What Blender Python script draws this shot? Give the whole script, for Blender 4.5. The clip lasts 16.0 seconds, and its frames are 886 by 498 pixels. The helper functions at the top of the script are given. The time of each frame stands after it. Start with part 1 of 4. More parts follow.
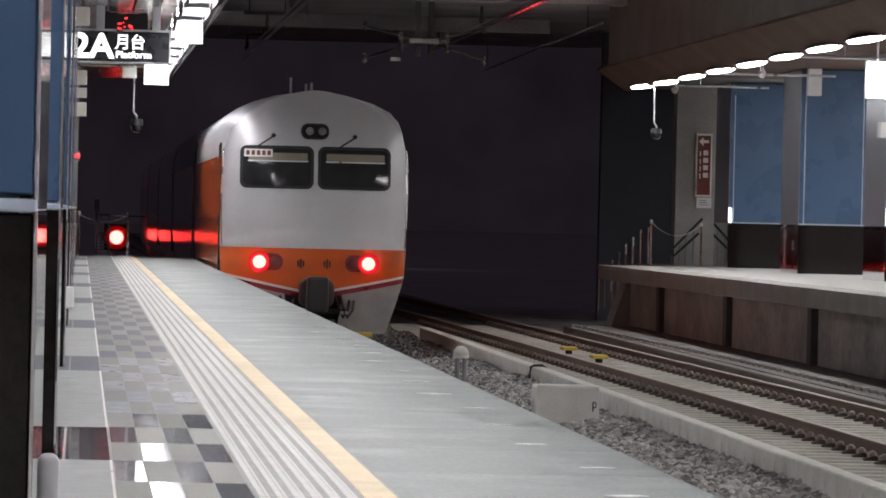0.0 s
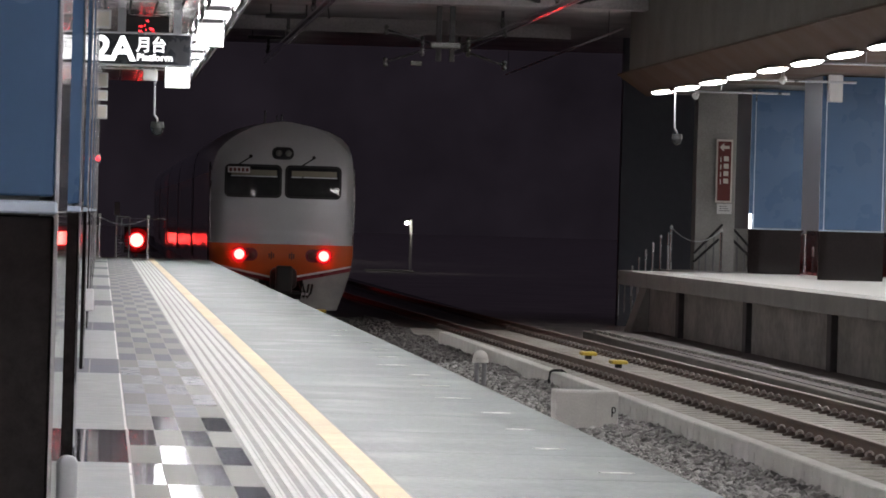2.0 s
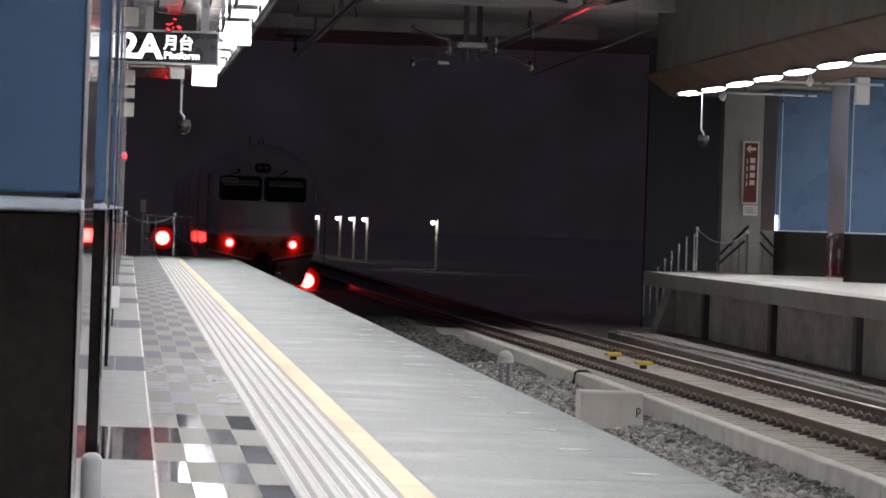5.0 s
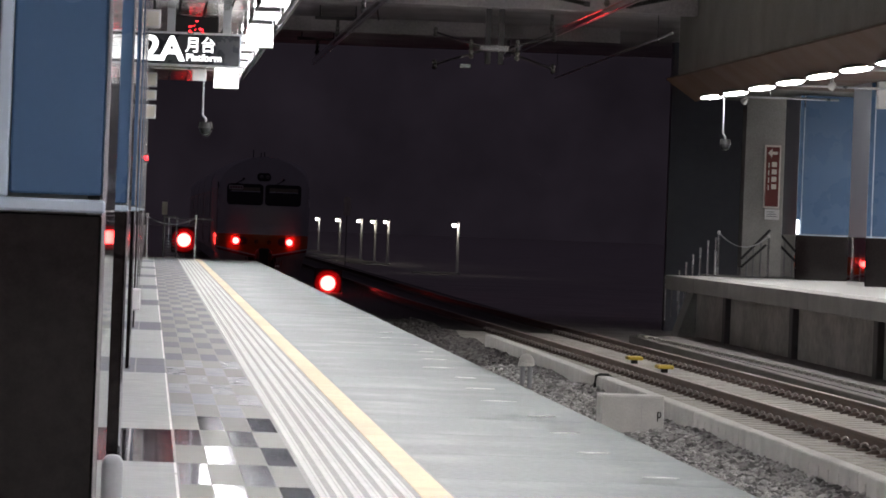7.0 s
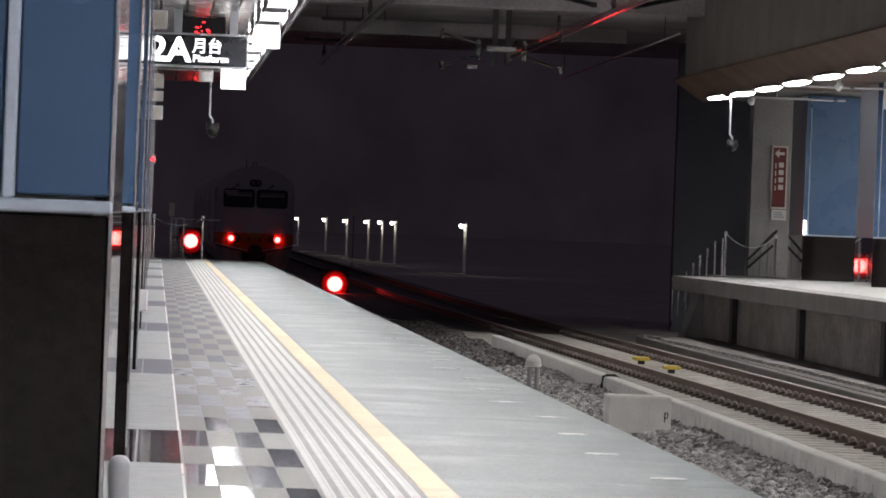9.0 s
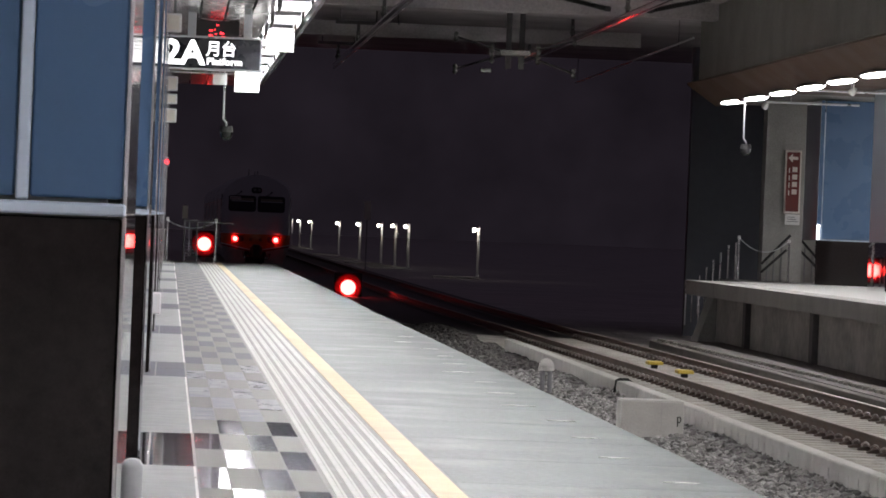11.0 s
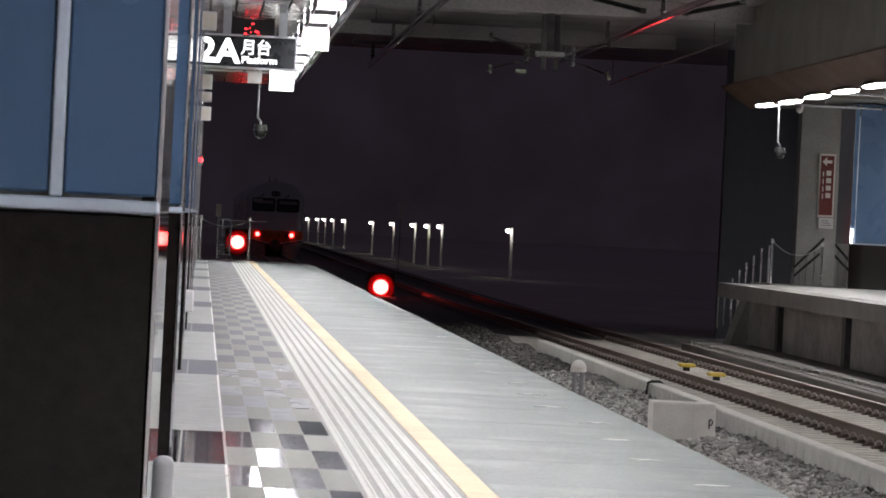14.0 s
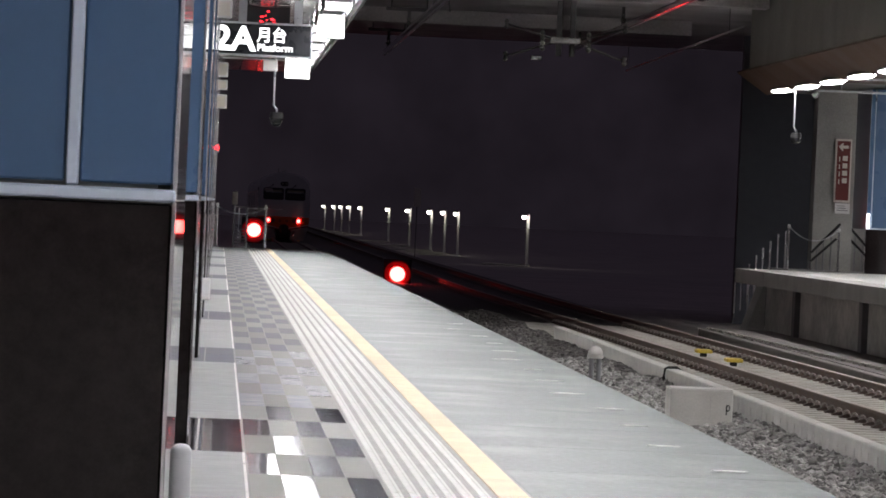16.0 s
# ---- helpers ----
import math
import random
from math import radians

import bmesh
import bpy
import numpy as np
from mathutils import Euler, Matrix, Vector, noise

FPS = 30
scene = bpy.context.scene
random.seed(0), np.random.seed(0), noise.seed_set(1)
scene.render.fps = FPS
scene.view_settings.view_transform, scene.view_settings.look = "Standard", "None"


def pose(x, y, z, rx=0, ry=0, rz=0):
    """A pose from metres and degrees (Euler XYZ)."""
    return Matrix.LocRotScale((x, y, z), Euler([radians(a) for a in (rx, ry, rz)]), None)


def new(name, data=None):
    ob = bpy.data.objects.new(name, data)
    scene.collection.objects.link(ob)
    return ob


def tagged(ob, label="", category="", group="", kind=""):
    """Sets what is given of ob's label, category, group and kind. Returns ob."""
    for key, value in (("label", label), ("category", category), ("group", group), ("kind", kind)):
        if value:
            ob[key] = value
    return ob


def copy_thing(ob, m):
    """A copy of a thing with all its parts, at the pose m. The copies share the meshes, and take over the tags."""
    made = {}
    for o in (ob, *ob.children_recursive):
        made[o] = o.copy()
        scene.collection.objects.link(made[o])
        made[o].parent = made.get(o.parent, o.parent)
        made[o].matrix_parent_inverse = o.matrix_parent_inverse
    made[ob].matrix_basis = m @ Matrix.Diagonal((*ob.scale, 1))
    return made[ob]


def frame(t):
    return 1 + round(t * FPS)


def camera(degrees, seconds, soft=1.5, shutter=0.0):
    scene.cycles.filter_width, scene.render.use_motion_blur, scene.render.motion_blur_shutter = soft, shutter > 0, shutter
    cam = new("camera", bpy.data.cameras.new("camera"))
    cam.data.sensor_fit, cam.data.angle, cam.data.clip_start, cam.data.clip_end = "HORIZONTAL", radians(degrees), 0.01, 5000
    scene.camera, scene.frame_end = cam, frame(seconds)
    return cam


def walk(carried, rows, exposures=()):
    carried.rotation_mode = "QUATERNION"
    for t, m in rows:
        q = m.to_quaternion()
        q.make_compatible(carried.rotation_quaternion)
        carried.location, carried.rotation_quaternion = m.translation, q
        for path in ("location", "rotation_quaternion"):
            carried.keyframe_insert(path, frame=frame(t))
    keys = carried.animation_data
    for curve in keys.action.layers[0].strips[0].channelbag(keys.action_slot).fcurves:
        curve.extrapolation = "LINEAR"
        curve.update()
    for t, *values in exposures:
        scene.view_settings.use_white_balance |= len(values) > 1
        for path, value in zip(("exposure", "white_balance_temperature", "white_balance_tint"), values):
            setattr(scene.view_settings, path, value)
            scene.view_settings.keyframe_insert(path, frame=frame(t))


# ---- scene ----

# camera: it stands at one spot on the platform, a long lens, and turns by hand
EYE = (0.0, 0.0, 0.87)
PATH = [
    (0.0, 89.6026, -1.3175, -4.3647),
    (0.5, 89.6569, -1.4544, -4.3118),
    (1.0, 89.6794, -1.4605, -4.2318),
    (1.5, 89.6734, -1.5316, -4.1681),
    (2.0, 89.6493, -1.6209, -4.1217),
    (2.5, 89.6048, -1.5977, -4.0930),
    (3.0, 89.5756, -1.5785, -4.0622),
    (3.5, 89.6094, -1.7030, -4.0199),
    (4.0, 89.6269, -1.7858, -3.9629),
    (6.5, 89.6539, -2.2488, -3.6309),
    (7.0, 89.6634, -2.1862, -3.5498),
    (7.5, 89.6209, -2.1912, -3.5008),
    (8.0, 89.5891, -2.1450, -3.4978),
    (8.5, 89.6354, -2.1428, -3.4778),
    (11.0, 89.7073, -2.3025, -3.3046),
    (11.5, 89.6994, -2.4487, -3.1799),
    (12.0, 89.6655, -2.5459, -3.0795),
    (12.5, 89.6256, -2.6649, -3.0285),
    (13.0, 89.5981, -2.6466, -3.0243),
    (13.5, 89.6377, -2.6608, -3.0017),
    (14.0, 89.6929, -2.8257, -2.9022),
    (14.5, 89.6558, -2.8147, -2.8223),
    (15.0, 89.5574, -2.8053, -2.7795),
    (15.5, 89.4868, -2.5469, -2.7544),
    (16.0, 89.5259, -2.5739, -2.7044),
]
cam = camera(10.664, 16.0, soft=1.7)
walk(cam, [(t, pose(*EYE, rx, ry, rz)) for t, rx, ry, rz in PATH],
     exposures=[(0.0, 0.0), (1.0, 0.05), (4.0, 0.19), (16.0, 0.22)])

# world: a very faint even light, added to lift the dark tunnel
world = bpy.data.worlds.new("world")
scene.world = world
world.use_nodes = True
world.node_tree.nodes["Background"].inputs[0].default_value = (0.85, 0.68, 1.0, 1)
world.node_tree.nodes["Background"].inputs[1].default_value = 0.019
scene.view_settings.exposure = 0.0
LAMP = 56.0          # platform luminaires
SIGNAL = 26.0        # red signal lenses

# plan, metres: x across the tracks, y along them, z above the platforms
EDGE_L, EDGE_R = 2.04, 9.95
END_L, END_R = 89.0, 90.7
RAIL = -1.08         # rail top
BED = -1.32          # ballast
TRACK_A, TRACK_B = 3.55, 7.925
CEIL = 3.3
BAY = 9.03


# ---- materials ----
def mat(name, color, rough=0.5, metal=0.0, vary=0.2, scale=6.0, bump=0.15, fine=60.0, rvary=0.1, tint=None, rand=0.0,
        stretch=(1, 1, 1), coat=0.0, spec=0.5, rrand=0.0, island=0.0):
    m = bpy.data.materials.new(name)
    m.use_nodes = True
    nt = m.node_tree
    n, l = nt.nodes, nt.links
    b = n["Principled BSDF"]
    b.inputs["Metallic"].default_value = metal
    b.inputs["Coat Weight"].default_value = coat
    b.inputs["Coat Roughness"].default_value = 0.04
    b.inputs["Specular IOR Level"].default_value = spec
    tc = n.new("ShaderNodeTexCoord")
    mp = n.new("ShaderNodeMapping")
    mp.inputs["Scale"].default_value = stretch
    oi = n.new("ShaderNodeObjectInfo")
    off = n.new("ShaderNodeVectorMath")
    off.operation = "SCALE"
    cx = n.new("ShaderNodeCombineXYZ")
    for i in range(3):
        l.new(oi.outputs["Random"], cx.inputs[i])
    l.new(cx.outputs[0], off.inputs[0])
    off.inputs["Scale"].default_value = 37.0
    add = n.new("ShaderNodeVectorMath")
    l.new(tc.outputs["Object"], add.inputs[0])
    l.new(off.outputs[0], add.inputs[1])
    l.new(add.outputs[0], mp.inputs[0])
    big, small = n.new("ShaderNodeTexNoise"), n.new("ShaderNodeTexNoise")
    for t, sc, d in ((big, scale, 4), (small, fine, 3)):
        t.inputs["Scale"].default_value = sc
        t.inputs["Detail"].default_value = d
        l.new(mp.outputs[0], t.inputs["Vector"])
    mixn = n.new("ShaderNodeMix")
    mixn.inputs[0].default_value = 0.35
    l.new(big.outputs["Fac"], mixn.inputs[2])
    l.new(small.outputs["Fac"], mixn.inputs[3])
    ramp = n.new("ShaderNodeValToRGB")
    t2 = tint or color
    ramp.color_ramp.elements[0].position, ramp.color_ramp.elements[1].position = 0.3, 0.7
    ramp.color_ramp.elements[0].color = (*[c * (1 - vary) for c in color], 1)
    ramp.color_ramp.elements[1].color = (*[min(1, c * (1 + vary)) for c in t2], 1)
    l.new(mixn.outputs[0], ramp.inputs[0])
    out = ramp.outputs[0]
    if rand or island:
        hsv = n.new("ShaderNodeHueSaturation")
        mr = n.new("ShaderNodeMapRange")
        mr.inputs["To Min"].default_value, mr.inputs["To Max"].default_value = 1 - rand - island, 1 + rand + island
        src = n.new("ShaderNodeNewGeometry").outputs["Random Per Island"] if island else oi.outputs["Random"]
        l.new(src, mr.inputs["Value"])
        l.new(mr.outputs[0], hsv.inputs["Value"])
        l.new(out, hsv.inputs["Color"])
        out = hsv.outputs[0]
    l.new(out, b.inputs["Base Color"])
    rr = n.new("ShaderNodeMapRange")
    rr.inputs["From Min"].default_value, rr.inputs["From Max"].default_value = 0.3, 0.7
    rr.inputs["To Min"].default_value, rr.inputs["To Max"].default_value = max(0.02, rough - rvary), min(1, rough + rvary)
    l.new(big.outputs["Fac"], rr.inputs["Value"])
    if rrand:
        ra = n.new("ShaderNodeMath")
        ra.operation = "MULTIPLY_ADD"
        l.new(oi.outputs["Random"], ra.inputs[0])
        ra.inputs[1].default_value = rrand
        l.new(rr.outputs[0], ra.inputs[2])
        l.new(ra.outputs[0], b.inputs["Roughness"])
    else:
        l.new(rr.outputs[0], b.inputs["Roughness"])
    if bump:
        bp = n.new("ShaderNodeBump")
        bp.inputs["Strength"].default_value = bump
        bp.inputs["Distance"].default_value = 0.01
        l.new(small.outputs["Fac"], bp.inputs["Height"])
        l.new(bp.outputs[0], b.inputs["Normal"])
    return m


def glow(name, color, strength):
    m = bpy.data.materials.new(name)
    m.use_nodes = True
    b = m.node_tree.nodes["Principled BSDF"]
    b.inputs["Base Color"].default_value = (0.05, 0.05, 0.05, 1)
    b.inputs["Emission Color"].default_value = (*color, 1)
    b.inputs["Emission Strength"].default_value = strength
    return m


CONCRETE = mat("concrete", (0.34, 0.335, 0.32), 0.8, vary=0.3, scale=1.2, fine=35, bump=0.3)
CONCRETE_DARK = mat("sooty_concrete", (0.45, 0.42, 0.43), 0.85, vary=0.35, scale=0.7, fine=20, bump=0.3)
SOFFIT_BROWN = mat("rusty_brown_soffit", (0.11, 0.062, 0.04), 0.6, vary=0.3, scale=0.8, fine=12, bump=0.1)
SOFFIT_GREY = mat("grey_metal_soffit", (0.24, 0.235, 0.235), 0.6, 0.0, vary=0.15, scale=0.8, fine=12, bump=0.03)
BEAM = mat("dark_beam_concrete", (0.225, 0.215, 0.195), 0.85, vary=0.3, scale=0.9, fine=25, bump=0.3)
BLUE_WALL = mat("dark_bluish_wall", (0.115, 0.122, 0.145), 0.8, vary=0.12, scale=0.6, fine=8, bump=0.05)
PALE_FLOOR = mat("pale_platform_floor", (0.50, 0.50, 0.48), 0.5, vary=0.12, scale=2, fine=60, bump=0.05)
STAINED = mat("stained_concrete", (0.40, 0.385, 0.36), 0.85, vary=0.42, scale=1.6, fine=9, bump=0.3, stretch=(1, 0.5, 0.8))
# pale tone that lifts the unlit bed to the backdrop's brightness
PALE_BED = mat("pale_tunnel_bed", (0.60, 0.56, 0.55), 0.9, vary=0.25, scale=0.5, fine=12, bump=0.2)
TRACK_BED = mat("dusty_track_concrete", (0.225, 0.212, 0.19), 0.85, vary=0.25, scale=2, fine=30, bump=0.2)
TROUGH = mat("dark_trough_concrete", (0.15, 0.138, 0.125), 0.85, vary=0.3, scale=2, fine=30, bump=0.3)
DARK_BED = mat("dark_bed_concrete", (0.12, 0.105, 0.10), 0.8, vary=0.35, scale=1.5, fine=30, bump=0.3)
KERB = mat("pale_precast_concrete", (0.52, 0.51, 0.48), 0.75, vary=0.18, scale=3, fine=50, rand=0.06)
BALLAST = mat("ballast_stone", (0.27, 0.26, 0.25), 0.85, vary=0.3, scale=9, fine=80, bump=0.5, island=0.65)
# same stone toned dark: the far stretch's lack of light is in the colour
DIM_BALLAST = mat("dimmed_ballast_stone", (0.10, 0.092, 0.088), 0.7, vary=0.3, scale=9, fine=80, bump=0.5, island=0.6)
STEEL_RUST = mat("rusty_rail_steel", (0.125, 0.085, 0.068), 0.65, 0.1, vary=0.4, scale=4, fine=60)
RAIL_HEAD = mat("worn_rail_head", (0.30, 0.25, 0.225), 0.45, 0.4, vary=0.2, scale=4)
CLIP = mat("spring_clip_steel", (0.38, 0.345, 0.32), 0.4, 0.45, vary=0.3, rand=0.2)
RUST_DARK = mat("dark_rusty_casting", (0.075, 0.052, 0.043), 0.75, vary=0.4, scale=20, rand=0.25)
SLEEPER = mat("dusty_sleeper_concrete", (0.37, 0.35, 0.315), 0.85, vary=0.25, scale=5, rand=0.1)
TILE_MATT = mat("matt_grey_stone_tile", (0.26, 0.26, 0.242), 0.7, spec=0.15, vary=0.14, scale=14, fine=120, bump=0.05, rand=0.1)
# one dark stone: nearer rows get a paler, bluer tone for the lamps' sheen
TILE_DARK = mat("far_dark_stone_tile", (0.088, 0.092, 0.112), 0.46, vary=0.3, scale=14, fine=120, bump=0.0, rvary=0.03, rand=0.3, spec=0.2, rrand=0.1)
TILE_NEAR = mat("near_dark_tile_with_sheen", (0.31, 0.32, 0.37), 0.05, vary=0.3, scale=14, fine=120, bump=0.0, rvary=0.012, spec=0.4, rand=0.35)
TILE_MID = mat("middle_dark_tile_with_sheen", (0.13, 0.135, 0.165), 0.3, vary=0.35, scale=9, fine=120, bump=0.0, rvary=0.1, spec=0.25, rand=0.3, rrand=0.15)
TILE_BAND = mat("polished_dark_granite_band", (0.10, 0.095, 0.11), 0.05, vary=0.3, scale=14, fine=120, bump=0.0, rvary=0.03, rand=0.2, spec=0.3)
TILE_GREY = mat("plain_grey_stone_tile", (0.30, 0.31, 0.305), 0.5, spec=0.3, vary=0.08, scale=8, fine=120, bump=0.05, rand=0.05)
GROUT = mat("pale_grout", (0.30, 0.295, 0.28), 0.8)
SLAB = mat("flamed_grey_granite", (0.186, 0.206, 0.198), 0.53, spec=0.24, vary=0.36, scale=2.2, fine=45, bump=0.12, rvary=0.16, rand=0.07, stretch=(1.0, 0.6, 1))
PALE_PATCH = mat("pale_patch_tone", (0.60, 0.61, 0.60), 0.4, vary=0.2, scale=20)
RIB = mat("pale_ribbed_paving", (0.52, 0.53, 0.50), 0.6, spec=0.2, vary=0.15, scale=12, rand=0.05)
RIB_BASE = mat("ribbed_paving_groove", (0.425, 0.433, 0.41), 0.6, spec=0.2, vary=0.15, scale=12)
YELLOW = mat("faded_yellow_paving", (0.57, 0.475, 0.31), 0.6, spec=0.2, vary=0.14, scale=5, rand=0.08, tint=(0.62, 0.53, 0.37))
BLUE = mat("blue_enamelled_panel", (0.064, 0.117, 0.212), 0.28, spec=0.25, vary=0.03, scale=1.5, bump=0.0, rvary=0.04)
BLACK = mat("polished_black_granite", (0.013, 0.010, 0.010), 0.055, spec=0.22, vary=0.4, scale=30, fine=160, bump=0.0, rvary=0.012)
MIRROR_STEEL = mat("polished_stainless_steel", (0.70, 0.70, 0.71), 0.025, 1.0, vary=0.06, scale=6, bump=0.0, rvary=0.005)
STEEL = mat("brushed_stainless_steel", (0.58, 0.58, 0.59), 0.27, 1.0, vary=0.03, scale=1.5, fine=4, bump=0.0, rvary=0.01)
SATIN_STEEL = mat("satin_stainless_steel", (0.60, 0.60, 0.63), 0.26, 1.0, vary=0.04, scale=1.5, fine=4, bump=0.0, rvary=0.02, coat=1.0)
LOUVRE = mat("satin_louvre_blade", (0.15, 0.15, 0.155), 0.5, 0.0, vary=0.03, bump=0.0)
SATIN_BLUE = mat("satin_bluish_steel", (0.42, 0.45, 0.51), 0.3, 0.8, vary=0.04, scale=1.5, bump=0.0, rvary=0.0)
TRIM = mat("satin_aluminium_trim", (0.62, 0.64, 0.67), 0.35, 0.7, vary=0.05, bump=0.0)
MULLION = mat("pale_bluish_metal", (0.50, 0.575, 0.68), 0.4, 0.4, vary=0.05, bump=0.0)
WHITE = mat("white_painted_metal", (0.72, 0.72, 0.72), 0.4, vary=0.06, bump=0.03)
GREY_PLASTIC = mat("greyish_plastic", (0.30, 0.31, 0.32), 0.3, vary=0.1, bump=0.02)
BLACK_PAINT = mat("black_painted_metal", (0.02, 0.02, 0.022), 0.5, vary=0.2)
DARK_STEEL = mat("dark_dull_steel", (0.09, 0.086, 0.09), 0.6, 0.2, vary=0.3)
GREY_PAINT = mat("grey_painted_metal", (0.22, 0.22, 0.23), 0.5, vary=0.15)
SLAT = mat("glossy_ceiling_slat", (0.20, 0.18, 0.18), 0.22, 0.8, vary=0.2, scale=3, bump=0.0)
ALU = mat("aluminium_conductor", (0.26, 0.26, 0.27), 0.06, 1.0, vary=0.3, bump=0.3, fine=3, rvary=0.03)
PORCELAIN = mat("dusty_insulator", (0.2, 0.2, 0.19), 0.3, vary=0.1)
SIGN_BLACK = mat("dark_sign_face", (0.018, 0.02, 0.026), 0.3, vary=0.1, bump=0.0)
SIGN_RED = mat("red_sign_face", (0.15, 0.03, 0.026), 0.4, vary=0.1)
SIGN_PALE = mat("pale_sign_paint", (0.72, 0.68, 0.62), 0.5, vary=0.05)
YELLOW_PLASTIC = mat("yellow_painted_steel", (0.55, 0.40, 0.05), 0.5, vary=0.15)
SILVER = mat("silver_train_paint", (0.51, 0.515, 0.53), 0.33, 0.25, vary=0.07, scale=2.0, fine=25, bump=0.02, rvary=0.05)
SILVER_DULL = mat("dusty_silver_skirt", (0.34, 0.33, 0.32), 0.5, 0.4, vary=0.2, scale=4, bump=0.05)
ORANGE = mat("orange_train_paint", (0.62, 0.105, 0.016), 0.5, vary=0.08, scale=3, bump=0.0, coat=1.0, spec=0.2)
ORANGE_SIDE = mat("orange_coach_side_paint", (0.55, 0.10, 0.018), 0.12, vary=0.08, scale=3, stretch=(1, 3, 0.03), fine=3.0, bump=0.6, spec=0.6, rvary=0.04)
MAROON = mat("maroon_stripe_and_recess_colour", (0.20, 0.012, 0.02), 0.35, vary=0.1)
STRIPE_WHITE = mat("white_stripe_paint", (0.72, 0.70, 0.68), 0.35, vary=0.08)
GLASS_DARK = mat("dark_cab_glass", (0.022, 0.022, 0.024), 0.08, vary=0.2, bump=0.0, rvary=0.02)
RUBBER = mat("black_rubber", (0.012, 0.012, 0.012), 0.7, vary=0.2)
BLIND = mat("pale_cab_blind", (0.22, 0.205, 0.15), 0.6, vary=0.1)
GREASE = mat("greasy_black_steel", (0.012, 0.011, 0.010), 0.6, 0.0, vary=0.5, scale=10)
# the sheet's faint purple glow stands in for the veil over the dark tunnel
DISTANCE = glow("glowing_backdrop", (0.90, 0.70, 0.98), 0.0115)
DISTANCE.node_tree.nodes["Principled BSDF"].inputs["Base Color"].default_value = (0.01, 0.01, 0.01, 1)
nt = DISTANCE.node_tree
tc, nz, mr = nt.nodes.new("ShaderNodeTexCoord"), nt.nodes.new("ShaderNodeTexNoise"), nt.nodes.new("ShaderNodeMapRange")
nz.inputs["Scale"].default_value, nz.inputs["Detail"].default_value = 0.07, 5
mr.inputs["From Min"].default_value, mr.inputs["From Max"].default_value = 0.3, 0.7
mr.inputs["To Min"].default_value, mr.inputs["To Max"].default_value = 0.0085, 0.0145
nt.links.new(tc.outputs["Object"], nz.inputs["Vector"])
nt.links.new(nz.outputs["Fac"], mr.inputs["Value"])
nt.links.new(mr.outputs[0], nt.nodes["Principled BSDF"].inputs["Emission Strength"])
LAMP_WHITE = glow("white_light_diffuser", (1.0, 0.975, 0.998), LAMP)
LAMP_SOFT = glow("soft_white_light_diffuser", (1.0, 0.975, 0.978), LAMP * 0.72)
BOX_WHITE = glow("lit_sign_box_face", (1.0, 0.99, 0.97), 6.0)
LETTER_WHITE = glow("lit_sign_lettering", (1.0, 1.0, 1.0), 2.2)
RED_CORE = glow("red_signal_lens", (1.0, 0.036, 0.032), SIGNAL)
# red of the added rings that stand in for glare around lit lenses
RED_HALO = mat("red_halo_ring", (0.50, 0.014, 0.03), 0.6, vary=0.15, scale=30, bump=0.05)
RED_GLOW = glow("small_red_glow", (1.0, 0.02, 0.03), 5.0)
TUNNEL_LAMP = glow("tunnel_lamp_lens", (1.0, 0.95, 0.82), 40.0)


# ---- building helpers ----
def empty(name, m=None):
    ob = new(name)
    ob.empty_display_size = 0.2
    if m is not None:
        ob.matrix_world = m
    return ob


def link(name, mesh, parent=None, label="", at=None):
    ob = new(name, mesh)
    if parent is not None:
        ob.parent = parent
    if at is not None:
        ob.matrix_basis = at
    if label:
        ob["label"] = label
    return ob


def mesh_of(name, bm, material):
    me = bpy.data.meshes.new(name)
    bmesh.ops.recalc_face_normals(bm, faces=bm.faces)
    bm.to_mesh(me)
    bm.free()
    for m in (material if isinstance(material, (list, tuple)) else [material]):
        me.materials.append(m)
    return me


def part(name, bm, material, parent, label="", at=None):
    return link(name, mesh_of(name, bm, material), parent, label, at)


def box(x0, x1, y0, y1, z0, z1, bevel=0.0, segs=1, bm=None):
    own = bmesh.new()
    bmesh.ops.create_cube(own, size=1.0)
    for v in own.verts:
        v.co = Vector((x0 + (v.co.x + 0.5) * (x1 - x0), y0 + (v.co.y + 0.5) * (y1 - y0), z0 + (v.co.z + 0.5) * (z1 - z0)))
    if bevel:
        bmesh.ops.bevel(own, geom=own.edges[:], offset=bevel, segments=segs, affect="EDGES", profile=0.5)
    if bm is None:
        return own
    return merge(bm, own)


def merge(bm, own):
    me = bpy.data.meshes.new("temporary")
    own.to_mesh(me)
    own.free()
    bm.from_mesh(me)
    bpy.data.meshes.remove(me)
    return bm


def tube(points, r, sides=8, bm=None, cap=True):
    """A round bar along a line of points."""
    bm = bm or bmesh.new()
    pts = [Vector(p) for p in points]
    rings = []
    for i, p in enumerate(pts):
        d = (pts[min(i + 1, len(pts) - 1)] - pts[max(i - 1, 0)]).normalized()
        a = d.orthogonal().normalized() if abs(d.z) > 0.95 else d.cross(Vector((0, 0, 1))).normalized()
        b = d.cross(a)
        rr = r[i] if isinstance(r, (list, tuple)) else r
        rings.append([bm.verts.new(p + rr * (math.cos(2 * math.pi * k / sides) * a + math.sin(2 * math.pi * k / sides) * b)) for k in range(sides)])
    for q, s in zip(rings, rings[1:]):
        for k in range(sides):
            bm.faces.new((q[k], q[(k + 1) % sides], s[(k + 1) % sides], s[k]))
    if cap:
        bm.faces.new(rings[0][::-1]), bm.faces.new(rings[-1])
    return bm


